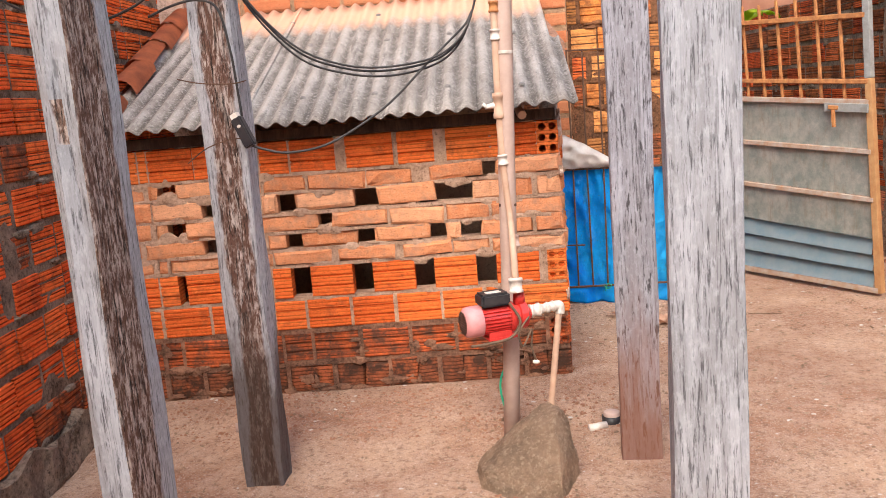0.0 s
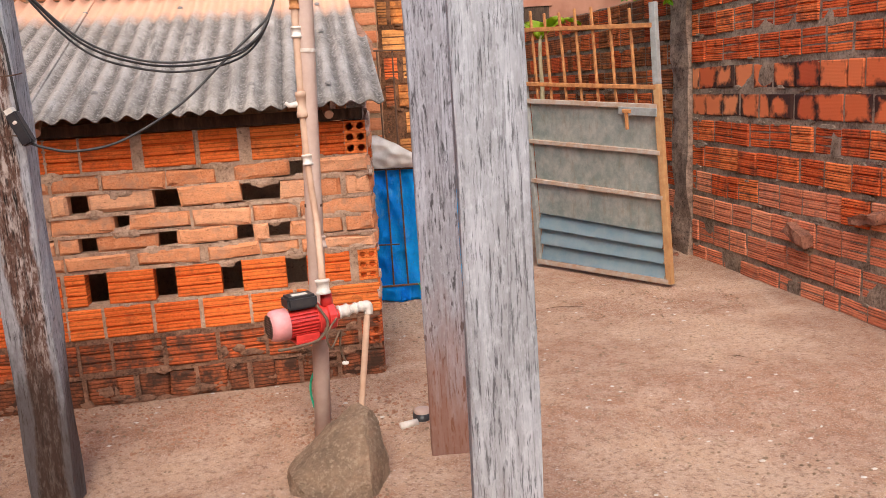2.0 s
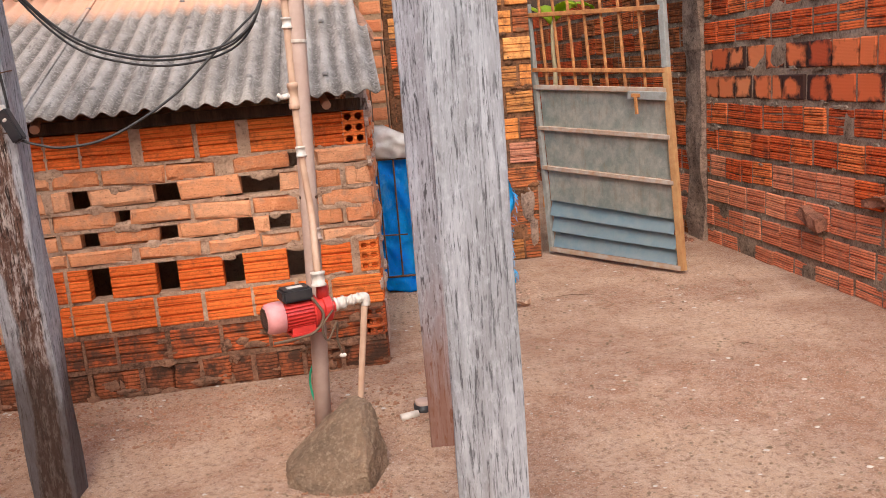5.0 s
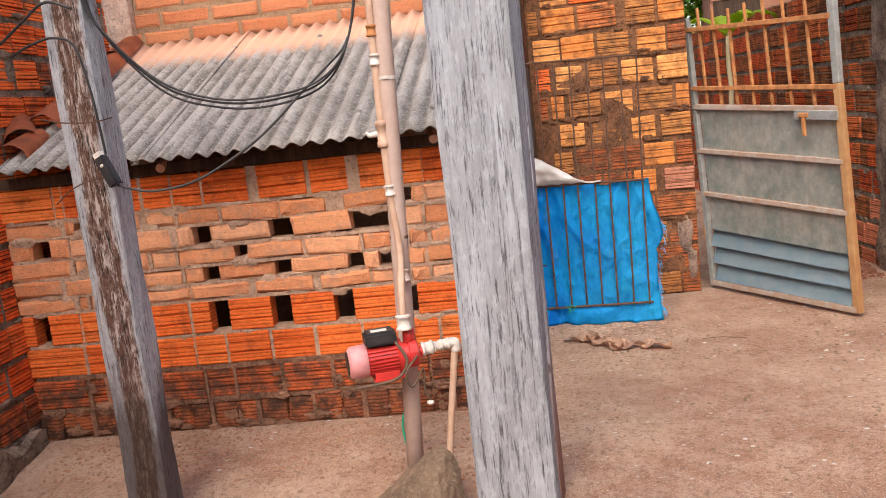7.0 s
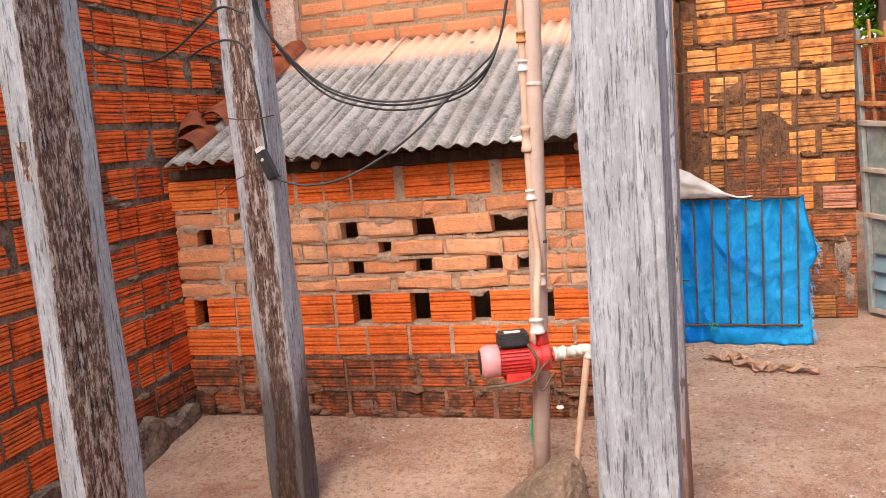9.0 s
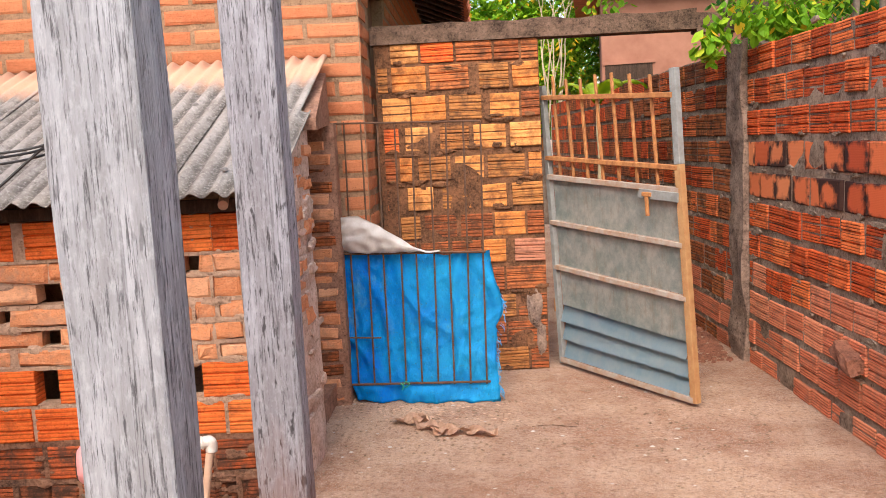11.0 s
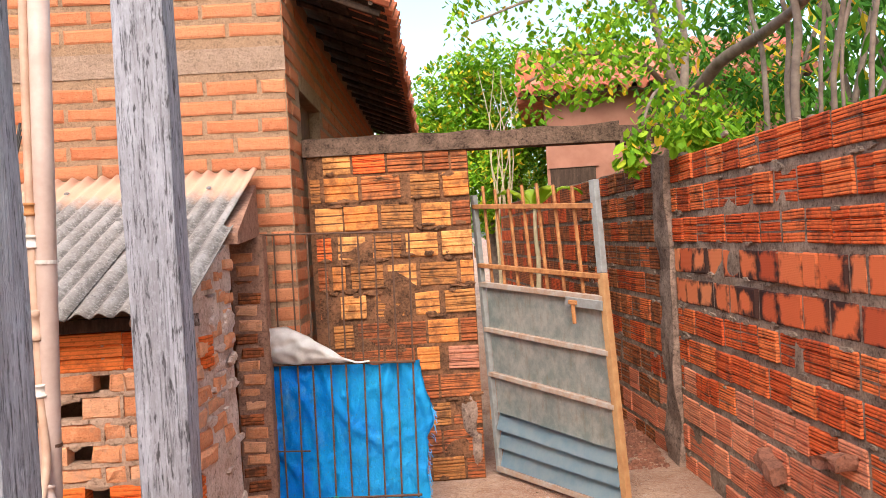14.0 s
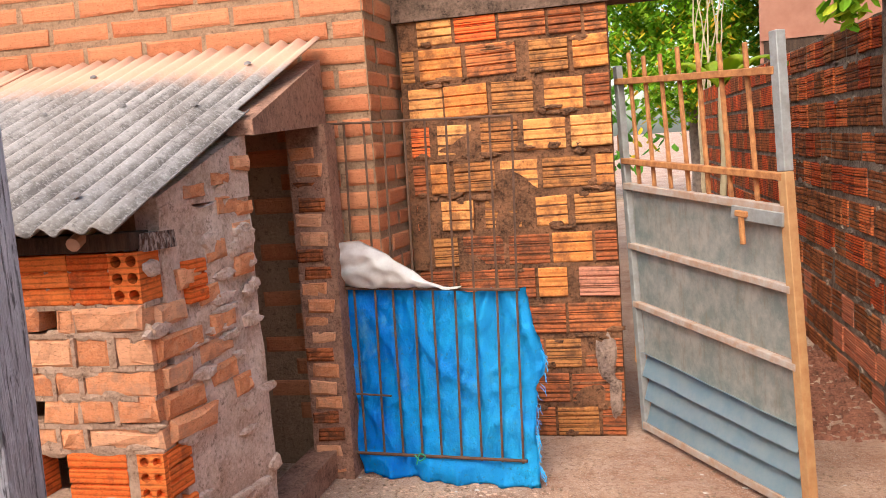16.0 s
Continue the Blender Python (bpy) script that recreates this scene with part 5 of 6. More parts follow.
# foliage
def leaf_material(name, a, b, c):
    n = Nodes(name, 0.62, 0, 0.2)
    col = n.ramp(n.geo.outputs["Random Per Island"], [(0.0, a), (0.5, b), (0.90, c), (0.95, (0.85, 0.52, 0.03))])
    n.base(col)
    n.bsdf.inputs["Transmission Weight"].default_value = 0.0
    tr = n.tree.nodes.new("ShaderNodeBsdfTranslucent")
    mixer = n.tree.nodes.new("ShaderNodeMixShader")
    mixer.inputs[0].default_value = 0.45
    n.link(col, tr.inputs[0])
    n.link(n.bsdf.outputs[0], mixer.inputs[1])
    n.link(tr.outputs[0], mixer.inputs[2])
    n.link(mixer.outputs[0], n.tree.nodes["Material Output"].inputs[0])
    return n.mat


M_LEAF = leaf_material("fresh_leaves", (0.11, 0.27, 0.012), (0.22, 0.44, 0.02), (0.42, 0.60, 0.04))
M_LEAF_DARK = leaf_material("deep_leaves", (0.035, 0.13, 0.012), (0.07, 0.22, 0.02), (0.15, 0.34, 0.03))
M_BARK = plain_material("grey_bark", (0.27, 0.20, 0.155), (0.13, 0.092, 0.07), 12, 0.9, 0, 0.6)


def leaves(blobs, count, size, seed, droop=0.5, slim=0.5):
    """Folded leaves strewn through blobs (x, y, z, rx, ry, rz); returns vertices and faces."""
    rr = random.Random(seed)
    verts, faces = [], []
    wts = [b[3] * b[4] * b[5] for b in blobs]
    for _ in range(count):
        b = rr.choices(blobs, wts)[0]
        while True:
            d = Vector((rr.uniform(-1, 1), rr.uniform(-1, 1), rr.uniform(-1, 1)))
            if d.length <= 1:
                break
        p = Vector((b[0] + d.x * b[3], b[1] + d.y * b[4], b[2] + d.z * b[5]))
        if noise.noise(p * 2.6) < -0.12:
            continue
        s = size * rr.uniform(0.6, 1.35)
        a = rr.uniform(0, 2 * math.pi)
        along = Vector((math.cos(a), math.sin(a), -droop * rr.uniform(0.2, 2.0))).normalized()
        side = along.cross(Vector((rr.uniform(-0.4, 0.4), rr.uniform(-0.4, 0.4), 1))).normalized()
        nrm = side.cross(along)
        k = len(verts)
        w = s * slim
        verts += [p, p + along * s * 0.38 + side * w * 0.5 - nrm * 0.08 * s, p + along * s * 0.38 - side * w * 0.5 - nrm * 0.08 * s, p + along * s * 0.45, p + along * s * 0.75 + side * w * 0.36 - nrm * 0.12 * s, p + along * s * 0.75 - side * w * 0.36 - nrm * 0.12 * s, p + along * s - nrm * 0.1 * s]
        faces += [(k, k + 3, k + 1), (k, k + 2, k + 3), (k + 1, k + 3, k + 6, k + 4), (k + 3, k + 2, k + 5, k + 6)]
    return verts, faces


def crown(parent, blobs, count, size, seed, material, droop=0.5, slim=0.5, name="crown"):
    me = bpy.data.meshes.new(name)
    v, f = leaves(blobs, count, size, seed, droop, slim)
    me.from_pydata(v, [], f)
    me.materials.append(material)
    ob = new(name, me)
    ob.parent = parent
    return ob


def limb(bm, pts, r0, r1, sides=9):
    line = smooth_line(pts, 5)
    n = len(line)
    for i, p in enumerate(line):
        p += noise.noise_vector(p * 3.0) * 0.02
    tube(bm, line, [r0 + (r1 - r0) * i / (n - 1) for i in range(n)], sides)


# the tree leaning over the wall beside the gate
near_tree = tagged(new("tree"), "leafy tree with pale branches hanging over the brick wall and lintel", "tree")
near_tree.matrix_basis = BACK_M
bm = bmesh.new()
limb(bm, [(3.40, 8.05, -0.1), (3.36, 8.0, 1.2), (3.34, 8.0, 2.1), (3.33, 8.0, 2.42)], 0.085, 0.07)
part("trunk", bm, M_BARK, near_tree, smooth=True)
for pts, r in (
        ([(3.33, 8.0, 2.36), (3.50, 7.5, 2.55), (3.62, 7.0, 2.60), (3.64, 6.2, 2.58), (3.7, 5.2, 2.75)], 0.05),
        ([(3.33, 8.0, 2.38), (3.22, 8.0, 2.75), (3.16, 8.1, 3.2), (3.1, 8.2, 3.9)], 0.045),
        ([(3.33, 8.0, 2.40), (3.42, 8.3, 2.9), (3.38, 8.5, 3.6), (3.5, 8.6, 4.2)], 0.035),
        ([(3.33, 8.0, 2.38), (3.0, 7.5, 2.58), (2.6, 7.2, 2.62), (2.25, 7.1, 2.45)], 0.022),
        ([(3.16, 8.1, 3.1), (2.8, 7.8, 3.2), (2.3, 7.6, 3.1), (1.9, 7.5, 2.95)], 0.018),
        ([(3.33, 8.0, 2.36), (3.15, 7.4, 2.4), (3.0, 6.9, 2.3), (2.9, 6.7, 2.1)], 0.018)):
    bm = bmesh.new()
    limb(bm, pts, r, r * 0.4)
    part("limb", bm, M_BARK, near_tree, smooth=True)
crown(near_tree, [(2.55, 7.1, 2.50, 0.45, 0.35, 0.22), (3.05, 6.95, 2.20, 0.40, 0.30, 0.20), (2.84, 6.80, 2.02, 0.12, 0.15, 0.20), (3.35, 6.9, 2.12, 0.25, 0.3, 0.15),
                  (2.25, 7.3, 2.35, 0.20, 0.25, 0.20), (2.6, 7.7, 2.85, 0.40, 0.40, 0.2), (3.0, 7.4, 2.75, 0.35, 0.35, 0.25)], 3000, 0.052, 3, M_LEAF, 0.7, 0.58)
crown(near_tree, [(2.2, 7.6, 3.15, 0.5, 0.4, 0.30), (2.9, 7.9, 3.4, 0.6, 0.5, 0.45), (1.95, 7.5, 2.95, 0.3, 0.3, 0.18)], 2200, 0.050, 4, M_LEAF, 0.7, 0.56)

crown(near_tree, [(2.84, 6.82, 2.02, 0.10, 0.12, 0.18), (2.62, 6.85, 2.12, 0.16, 0.12, 0.10), (3.2, 6.85, 2.05, 0.22, 0.15, 0.10)], 420, 0.075, 5, M_LEAF, 1.0, 0.64, "hanging_leaves")
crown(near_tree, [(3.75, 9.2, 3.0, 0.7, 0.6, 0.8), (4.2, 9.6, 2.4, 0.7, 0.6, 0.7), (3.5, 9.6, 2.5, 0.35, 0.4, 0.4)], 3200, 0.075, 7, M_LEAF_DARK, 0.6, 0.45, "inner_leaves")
bush = tagged(new("bush"), "bright green bush growing beyond the gateway", "bush")
bush.matrix_basis = BACK_M
bm = bmesh.new()
limb(bm, [(1.8, 15.2, -0.1), (1.8, 15.2, 1.4), (1.9, 15.2, 2.8)], 0.04, 0.012)
part("stem", bm, M_BARK, bush, smooth=True)
crown(bush, [(1.6, 15.2, 2.3, 0.6, 0.4, 0.6), (2.0, 15.4, 2.8, 0.5, 0.4, 0.5)], 2600, 0.09, 6, M_LEAF, 0.6, 0.55)

# thin trunks behind the boundary wall
for i, (ya, yb, za, r) in enumerate(((6.78, 7.05, 3.9, 0.020), (6.40, 6.50, 4.0, 0.018), (6.08, 6.12, 4.0, 0.026), (5.86, 5.75, 4.0, 0.012), (5.66, 5.40, 3.8, 0.015), (5.45, 5.2, 3.8, 0.009), (5.28, 5.02, 3.7, 0.013))):
    t = tagged(new("sapling"), "thin pale tree trunk behind the brick wall", "tree", "saplings behind the wall")
    t.matrix_basis = BACK_M
    bm = bmesh.new()
    x = 3.60 + 0.03 * math.sin(i * 2.3)
    limb(bm, [(x, ya, -0.1), (x, ya, 1.9), (x + 0.03, (ya + yb) / 2, 2.5), (x, yb, 2.9), (x + 0.1, yb + (yb - ya), za)], r, r * 0.55)
    part("trunk", bm, M_BARK, t, smooth=True)
    crown(t, [(x + 0.3, yb + 0.1, 3.3, 0.5, 0.5, 0.5)], 160, 0.13, 20 + i, M_LEAF, 0.9, 0.5)

# leafy sprays at the near end of the wall
spray = tagged(new("shrub"), "pale green broad-leaved shrub above the wall", "shrub")
spray.matrix_basis = Matrix.Translation((0.16, 0, 0)) @ BACK_M
bm = bmesh.new()
limb(bm, [(3.55, 4.9, -0.1), (3.5, 4.85, 1.8), (3.42, 4.7, 2.3), (3.40, 4.6, 2.6)], 0.015, 0.006)
part("stem", bm, M_BARK, spray, smooth=True)
crown(spray, [(3.42, 4.95, 2.18, 0.05, 0.12, 0.10), (3.42, 4.68, 2.12, 0.05, 0.12, 0.14), (3.42, 4.42, 2.02, 0.05, 0.12, 0.16), (3.45, 4.6, 2.4, 0.1, 0.3, 0.1)], 200, 0.055, 8, leaf_material("pale_pods", (0.36, 0.50, 0.09), (0.46, 0.60, 0.13), (0.52, 0.64, 0.17)), 0.9, 0.75)

# dense growth behind
hedge = tagged(new("thicket"), "dense dark green thicket of slim leaves behind the wall", "thicket", kind="stuff")
hedge.matrix_basis = BACK_M
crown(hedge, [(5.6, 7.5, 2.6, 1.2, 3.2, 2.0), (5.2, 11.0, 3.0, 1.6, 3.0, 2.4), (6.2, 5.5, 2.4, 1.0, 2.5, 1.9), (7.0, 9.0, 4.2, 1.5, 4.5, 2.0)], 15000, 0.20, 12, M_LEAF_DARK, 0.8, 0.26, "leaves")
bm = bmesh.new()
for i in range(14):
    yy = 5.2 + i * 0.55
    limb(bm, [(5.0 + 0.5 * math.sin(i * 1.7), yy, -0.1), (5.1 + 0.5 * math.sin(i * 1.7), yy + 0.1, 2.0), (5.3 + 0.6 * math.sin(i * 1.3), yy + 0.3 * math.sin(i), 4.6)], 0.04, 0.02, 6)
part("stems", bm, M_BARK, hedge)

far_tree = tagged(new("tree"), "full bright green tree beyond the gateway", "tree")
far_tree.matrix_basis = BACK_M
bm = bmesh.new()
limb(bm, [(1.4, 16.0, -0.1), (1.35, 16.0, 1.5), (1.2, 16.0, 3.0), (1.0, 16.0, 4.2)], 0.16, 0.08)
limb(bm, [(1.35, 16.0, 1.5), (1.9, 15.8, 2.6), (2.2, 15.8, 3.6)], 0.09, 0.04)
part("trunk", bm, M_BARK, far_tree, smooth=True)
crown(far_tree, [(0.9, 16.0, 3.7, 0.9, 0.9, 0.95), (1.6, 15.8, 4.0, 0.75, 0.8, 0.85), (0.2, 16.2, 3.0, 0.8, 0.8, 0.8), (1.9, 15.6, 2.9, 0.75, 0.7, 0.8), (1.2, 15.8, 2.3, 0.9, 0.8, 0.8)], 22000, 0.11, 14, M_LEAF, 0.5, 0.5)
back_trees = tagged(new("far_trees"), "far green treetops closing the view", "trees", kind="stuff")
back_trees.matrix_basis = BACK_M
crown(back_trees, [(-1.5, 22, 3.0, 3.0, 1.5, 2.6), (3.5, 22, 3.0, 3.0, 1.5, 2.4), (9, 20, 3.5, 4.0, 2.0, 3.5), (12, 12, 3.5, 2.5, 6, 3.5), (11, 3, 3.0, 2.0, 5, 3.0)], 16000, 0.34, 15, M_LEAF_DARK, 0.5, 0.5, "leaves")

# dry stalks and one bright broad leaf behind the gate
M_STALK = plain_material("dry_stalk", (0.55, 0.45, 0.28), (0.42, 0.32, 0.2), 12, 0.8)
stalks = tagged(new("dry_plant"), "tall dry straw-coloured plant beyond the gate", "plant")
stalks.matrix_basis = BACK_M
for i in range(9):
    bm = bmesh.new()
    a = i * 0.7
    limb(bm, [(1.60 + 0.08 * math.sin(a), 14.8, -0.1), (1.62 + 0.12 * math.sin(a), 14.8, 1.8), (1.65 + 0.20 * math.sin(a * 1.3), 14.8, 3.0 + 0.15 * math.cos(a)), (1.70 + 0.35 * math.sin(a * 1.7), 14.8, 3.8 + 0.3 * math.cos(a * 2))], 0.016, 0.005, 6)
    part("stalk", bm, M_STALK, stalks)
M_BROAD = plain_material("yellow_green_leaf", (0.50, 0.60, 0.03), (0.36, 0.52, 0.03), 8, 0.45)
broad = tagged(new("banana_plant"), "young plant with broad yellow-green leaves behind the gate", "plant")
broad.matrix_basis = BACK_M
bm = bmesh.new()
limb(bm, [(2.22, 8.6, -0.05), (2.22, 8.6, 1.0), (2.22, 8.6, 1.75)], 0.03, 0.015)
part("stem", bm, M_STALK, broad, smooth=True)
for tr, ln in ((20, 0.42), (155, 0.36), (-60, 0.34), (100, 0.3)):
    bm = bmesh.new()
    g = []
    for i in range(11):
        f = i / 10
        w = 0.075 * math.sin(math.pi * (0.05 + 0.93 * f)) ** 0.6
        g.append([bm.verts.new((f * ln, k * w, 0.16 * math.sin(f * 2.4) - 0.02 * abs(k) + 0.01 * math.sin(f * 30) * abs(k))) for k in (-1, 0, 1)])
    for a, b in zip(g, g[1:]):
        for k in range(2):
            bm.faces.new((a[k], b[k], b[k + 1], a[k + 1]))
    bmesh.ops.solidify(bm, geom=bm.faces[:], thickness=0.002)
    ob = part("leaf", bm, M_BROAD, broad, smooth=True)
    ob.matrix_basis = pose(2.22, 8.6, 1.72, 0, 0, tr)

# neighbouring house
M_PLASTER = plain_material("pink_plaster", (0.40, 0.185, 0.125), (0.29, 0.125, 0.08), 2.5, 0.9, 0, 0.3)
house = tagged(new("house"), "small pink plastered house with a clay tile roof across the lane", "house")
house.matrix_basis = BACK_M
bm = bmesh.new()
box(bm, (2.32, 13.0, -0.02), (5.6, 16.0, 3.35))
part("wall", bm, M_PLASTER, house)
bm = bmesh.new()
box(bm, (2.36, 12.985, 1.2), (2.95, 13.03, 2.33))
win = part("window", bm, M_DARK_WOOD, house, "dark wooden shutter")
bm = bmesh.new()
box(bm, (2.33, 12.97, 2.33), (2.99, 13.02, 2.37))
part("sill", bm, M_PLASTER, win)
roof_bm = bmesh.new()
vs = [roof_bm.verts.new(p) for p in ((2.0, 12.7, 3.28), (5.8, 12.7, 3.28), (5.8, 14.6, 4.12), (2.0, 14.6, 4.12), (2.0, 12.7, 3.23), (5.8, 12.7, 3.23), (5.8, 14.6, 4.07), (2.0, 14.6, 4.07))]
for f in ((0, 1, 2, 3), (7, 6, 5, 4), (0, 4, 5, 1), (1, 5, 6, 2), (2, 6, 7, 3), (3, 7, 4, 0)):
    roof_bm.faces.new([vs[i] for i in f])
bmesh.ops.recalc_face_normals(roof_bm, faces=roof_bm.faces)
nroof = part("roof", roof_bm, M_DARK_WOOD, house)
tile_bm = bmesh.new()
arc = [[tile_bm.verts.new((math.cos(q) * (0.085 - 0.012 * k), k * 0.40, math.sin(q) * (0.07 - 0.008 * k) - t)) for q in [math.pi * i / 6 for i in range(7)]] for t in (0.0, 0.012) for k in (0, 1)]
for i in range(6):
    tile_bm.faces.new((arc[0][i], arc[0][i + 1], arc[1][i + 1], arc[1][i]))
    tile_bm.faces.new((arc[2][i], arc[3][i], arc[3][i + 1], arc[2][i + 1]))
    tile_bm.faces.new((arc[0][i], arc[2][i], arc[2][i + 1], arc[0][i + 1]))
tile_me = bpy.data.meshes.new("roof_tile")
bmesh.ops.recalc_face_normals(tile_bm, faces=tile_bm.faces)
tile_bm.to_mesh(tile_me)
tile_bm.free()
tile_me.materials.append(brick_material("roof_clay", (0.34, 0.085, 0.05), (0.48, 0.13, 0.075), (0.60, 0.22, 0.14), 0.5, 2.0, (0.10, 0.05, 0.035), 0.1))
slope = math.degrees(math.atan2(0.84, 1.9))
rr = random.Random(77)
for row in range(6):
    for col in range(19):
        ob = new("roof_tile", tile_me)
        ob.parent = nroof
        ob.matrix_basis = pose(2.08 + 0.2 * col + rr.uniform(-0.012, 0.012), 12.62 + row * 0.32, 3.26 + row * 0.1415 + rr.uniform(-0.006, 0.006), slope, rr.uniform(-2, 2), rr.uniform(-2, 2))
# sunlight on these tiles is put into a lighter clay colour
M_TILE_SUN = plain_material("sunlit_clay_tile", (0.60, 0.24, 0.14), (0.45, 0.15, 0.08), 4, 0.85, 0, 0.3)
tile_bm = bmesh.new()
tube(tile_bm, [(0, 0, 0), (0, 0.42, 0.185)], [0.085, 0.07], 8)
tile_me = bpy.data.meshes.new("roof_tile")
tile_bm.to_mesh(tile_me)
tile_bm.free()
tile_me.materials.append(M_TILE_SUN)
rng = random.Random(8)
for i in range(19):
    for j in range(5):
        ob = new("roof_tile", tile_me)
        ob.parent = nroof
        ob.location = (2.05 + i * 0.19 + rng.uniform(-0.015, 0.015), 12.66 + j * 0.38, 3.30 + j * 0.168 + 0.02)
bm = bmesh.new()
box(bm, (1.98, 12.9, 3.2), (2.31, 15.6, 3.72))
part("gable_board", bm, M_TILE, house, "dark red gable edge")

# ---- shed walls, brick by brick ----
wall_shed_front = tagged(new("wall_shed_front"), "orange shed wall of hollow and solid bricks laid with open gaps", "wall", kind="structure")
rng = random.Random(21)
mortar_bm, damp_bm = bmesh.new(), bmesh.new()


def course(z, h, kind, fill, bricks, ends=()):
    """One course of the shed front: (start, length) of each brick; gaps wider than a joint stay open unless they start in fill."""
    last = None
    for i, (s, ln) in enumerate(bricks):
        if i in ends:
            holed_brick(wall_shed_front, F_SHED, s, z, ln, h, M_SHED if z > 0.3 else M_DAMP)
        elif kind == "hollow":
            lay(wall_shed_front, F_SHED, s, z, ln, h, M_SHED, rng, 3)
        elif kind == "damp":
            if z > 0.1:
                lay(wall_shed_front, F_SHED, s, z, ln, h, M_DAMP, rng, 3, rng.uniform(-0.012, 0.006), 1.6)
            else:
                k = ln * rng.uniform(0.4, 0.65)
                rough_brick(wall_shed_front, F_SHED, s, z, k, h, M_SODDEN, rng)
                rough_brick(wall_shed_front, F_SHED, s + k - 0.002, z, ln - k + 0.004, h * rng.uniform(0.92, 1.0), M_SODDEN, rng)
        else:
            rough_brick(wall_shed_front, F_SHED, s, z, ln, h, M_SOLID, rng)
        if last is not None and (fill == "all" or s - last < 0.036 or any(abs(last - q) < 0.004 for q in fill)):
            box(damp_bm if z < 0.3 else mortar_bm, (last - 0.004, 0.004 + rng.uniform(-0.005, 0.004), z - 0.002), (s + 0.004, 0.085, z + h + 0.002), F_SHED)
        last = s + ln


course(1.124, 0.157, "hollow", "all", [(-0.02, 0.275), (0.27, 0.04), (0.318, 0.217), (0.543, 0.159), (0.72, 0.14), (0.869, 0.143), (1.02, 0.223), (1.296, 0.225), (1.55, 0.18), (1.782, 0.216), (2.003, 0.077), (2.086, 0.139), (2.227, 0.103)], (12,))
course(1.034, 0.077, "solid", (1.612,), [(-0.02, 0.30), (0.301, 0.043), (0.435, 0.248), (0.711, 0.153), (0.87, 0.215), (1.091, 0.288), (1.384, 0.228), (1.691, 0.263), (2.019, 0.057), (2.082, 0.247)])
course(0.928, 0.094, "solid", (0.823,), [(-0.02, 0.125), (0.20, 0.10), (0.303, 0.252), (0.646, 0.177), (0.856, 0.078), (1.023, 0.291), (1.433, 0.284), (1.902, 0.162), (2.069, 0.125), (2.212, 0.118)])
course(0.834, 0.080, "solid", (), [(-0.02, 0.31), (0.31, 0.057), (0.463, 0.233), (0.71, 0.126), (0.842, 0.286), (1.197, 0.278), (1.481, 0.272), (1.76, 0.217), (1.983, 0.094), (2.088, 0.242)])
course(0.744, 0.078, "solid", (), [(-0.02, 0.25), (0.25, 0.29), (0.654, 0.203), (0.866, 0.09), (1.034, 0.276), (1.406, 0.271), (1.758, 0.067), (1.931, 0.124), (2.063, 0.126), (2.199, 0.133)])
course(0.664, 0.066, "solid", (1.492,), [(-0.02, 0.30), (0.30, 0.052), (0.358, 0.276), (0.646, 0.238), (0.89, 0.285), (1.209, 0.283), (1.533, 0.244), (1.782, 0.187), (1.977, 0.09), (2.075, 0.262)])
course(0.496, 0.154, "hollow", (2.206,), [(-0.02, 0.07), (0.13, 0.16), (0.30, 0.091), (0.435, 0.211), (0.666, 0.186), (0.874, 0.085), (1.063, 0.215), (1.375, 0.214), (1.684, 0.211), (1.994, 0.212), (2.246, 0.092)], (10,))
course(0.333, 0.147, "hollow", "all", [(-0.02, 0.30), (0.299, 0.225), (0.539, 0.101), (0.655, 0.196), (0.866, 0.155), (1.033, 0.211), (1.259, 0.209), (1.481, 0.223), (1.715, 0.204), (1.93, 0.151), (2.089, 0.249)])
course(0.163, 0.144, "damp", "all", [(-0.02, 0.28), (0.276, 0.09), (0.38, 0.235), (0.629, 0.247), (0.89, 0.144), (1.042, 0.233), (1.295, 0.232), (1.541, 0.221), (1.776, 0.232), (2.022, 0.20), (2.238, 0.096)], (10,))
course(0.0, 0.138, "damp", "all", [(-0.02, 0.28), (0.278, 0.179), (0.471, 0.192), (0.678, 0.213), (0.902, 0.225), (1.144, 0.267), (1.431, 0.233), (1.681, 0.232), (1.927, 0.178), (2.119, 0.214)])
for z0, z1 in ((1.110, 1.125), (1.021, 1.035), (0.913, 0.929), (0.821, 0.835), (0.729, 0.745), (0.649, 0.665), (0.479, 0.497), (0.306, 0.334), (0.137, 0.164), (-0.02, 0.001)):
    n = 40
    for k in range(n):
        a, b = 2.335 * k / n, 2.335 * (k + 1) / n
        d = 0.005 + 0.010 * noise.noise(Vector((k * 0.7, z0 * 9, 1)))
        box(damp_bm if z0 < 0.35 else mortar_bm, (a, d, z0 - 0.001), (b, 0.085, z1 + 0.001), F_SHED)
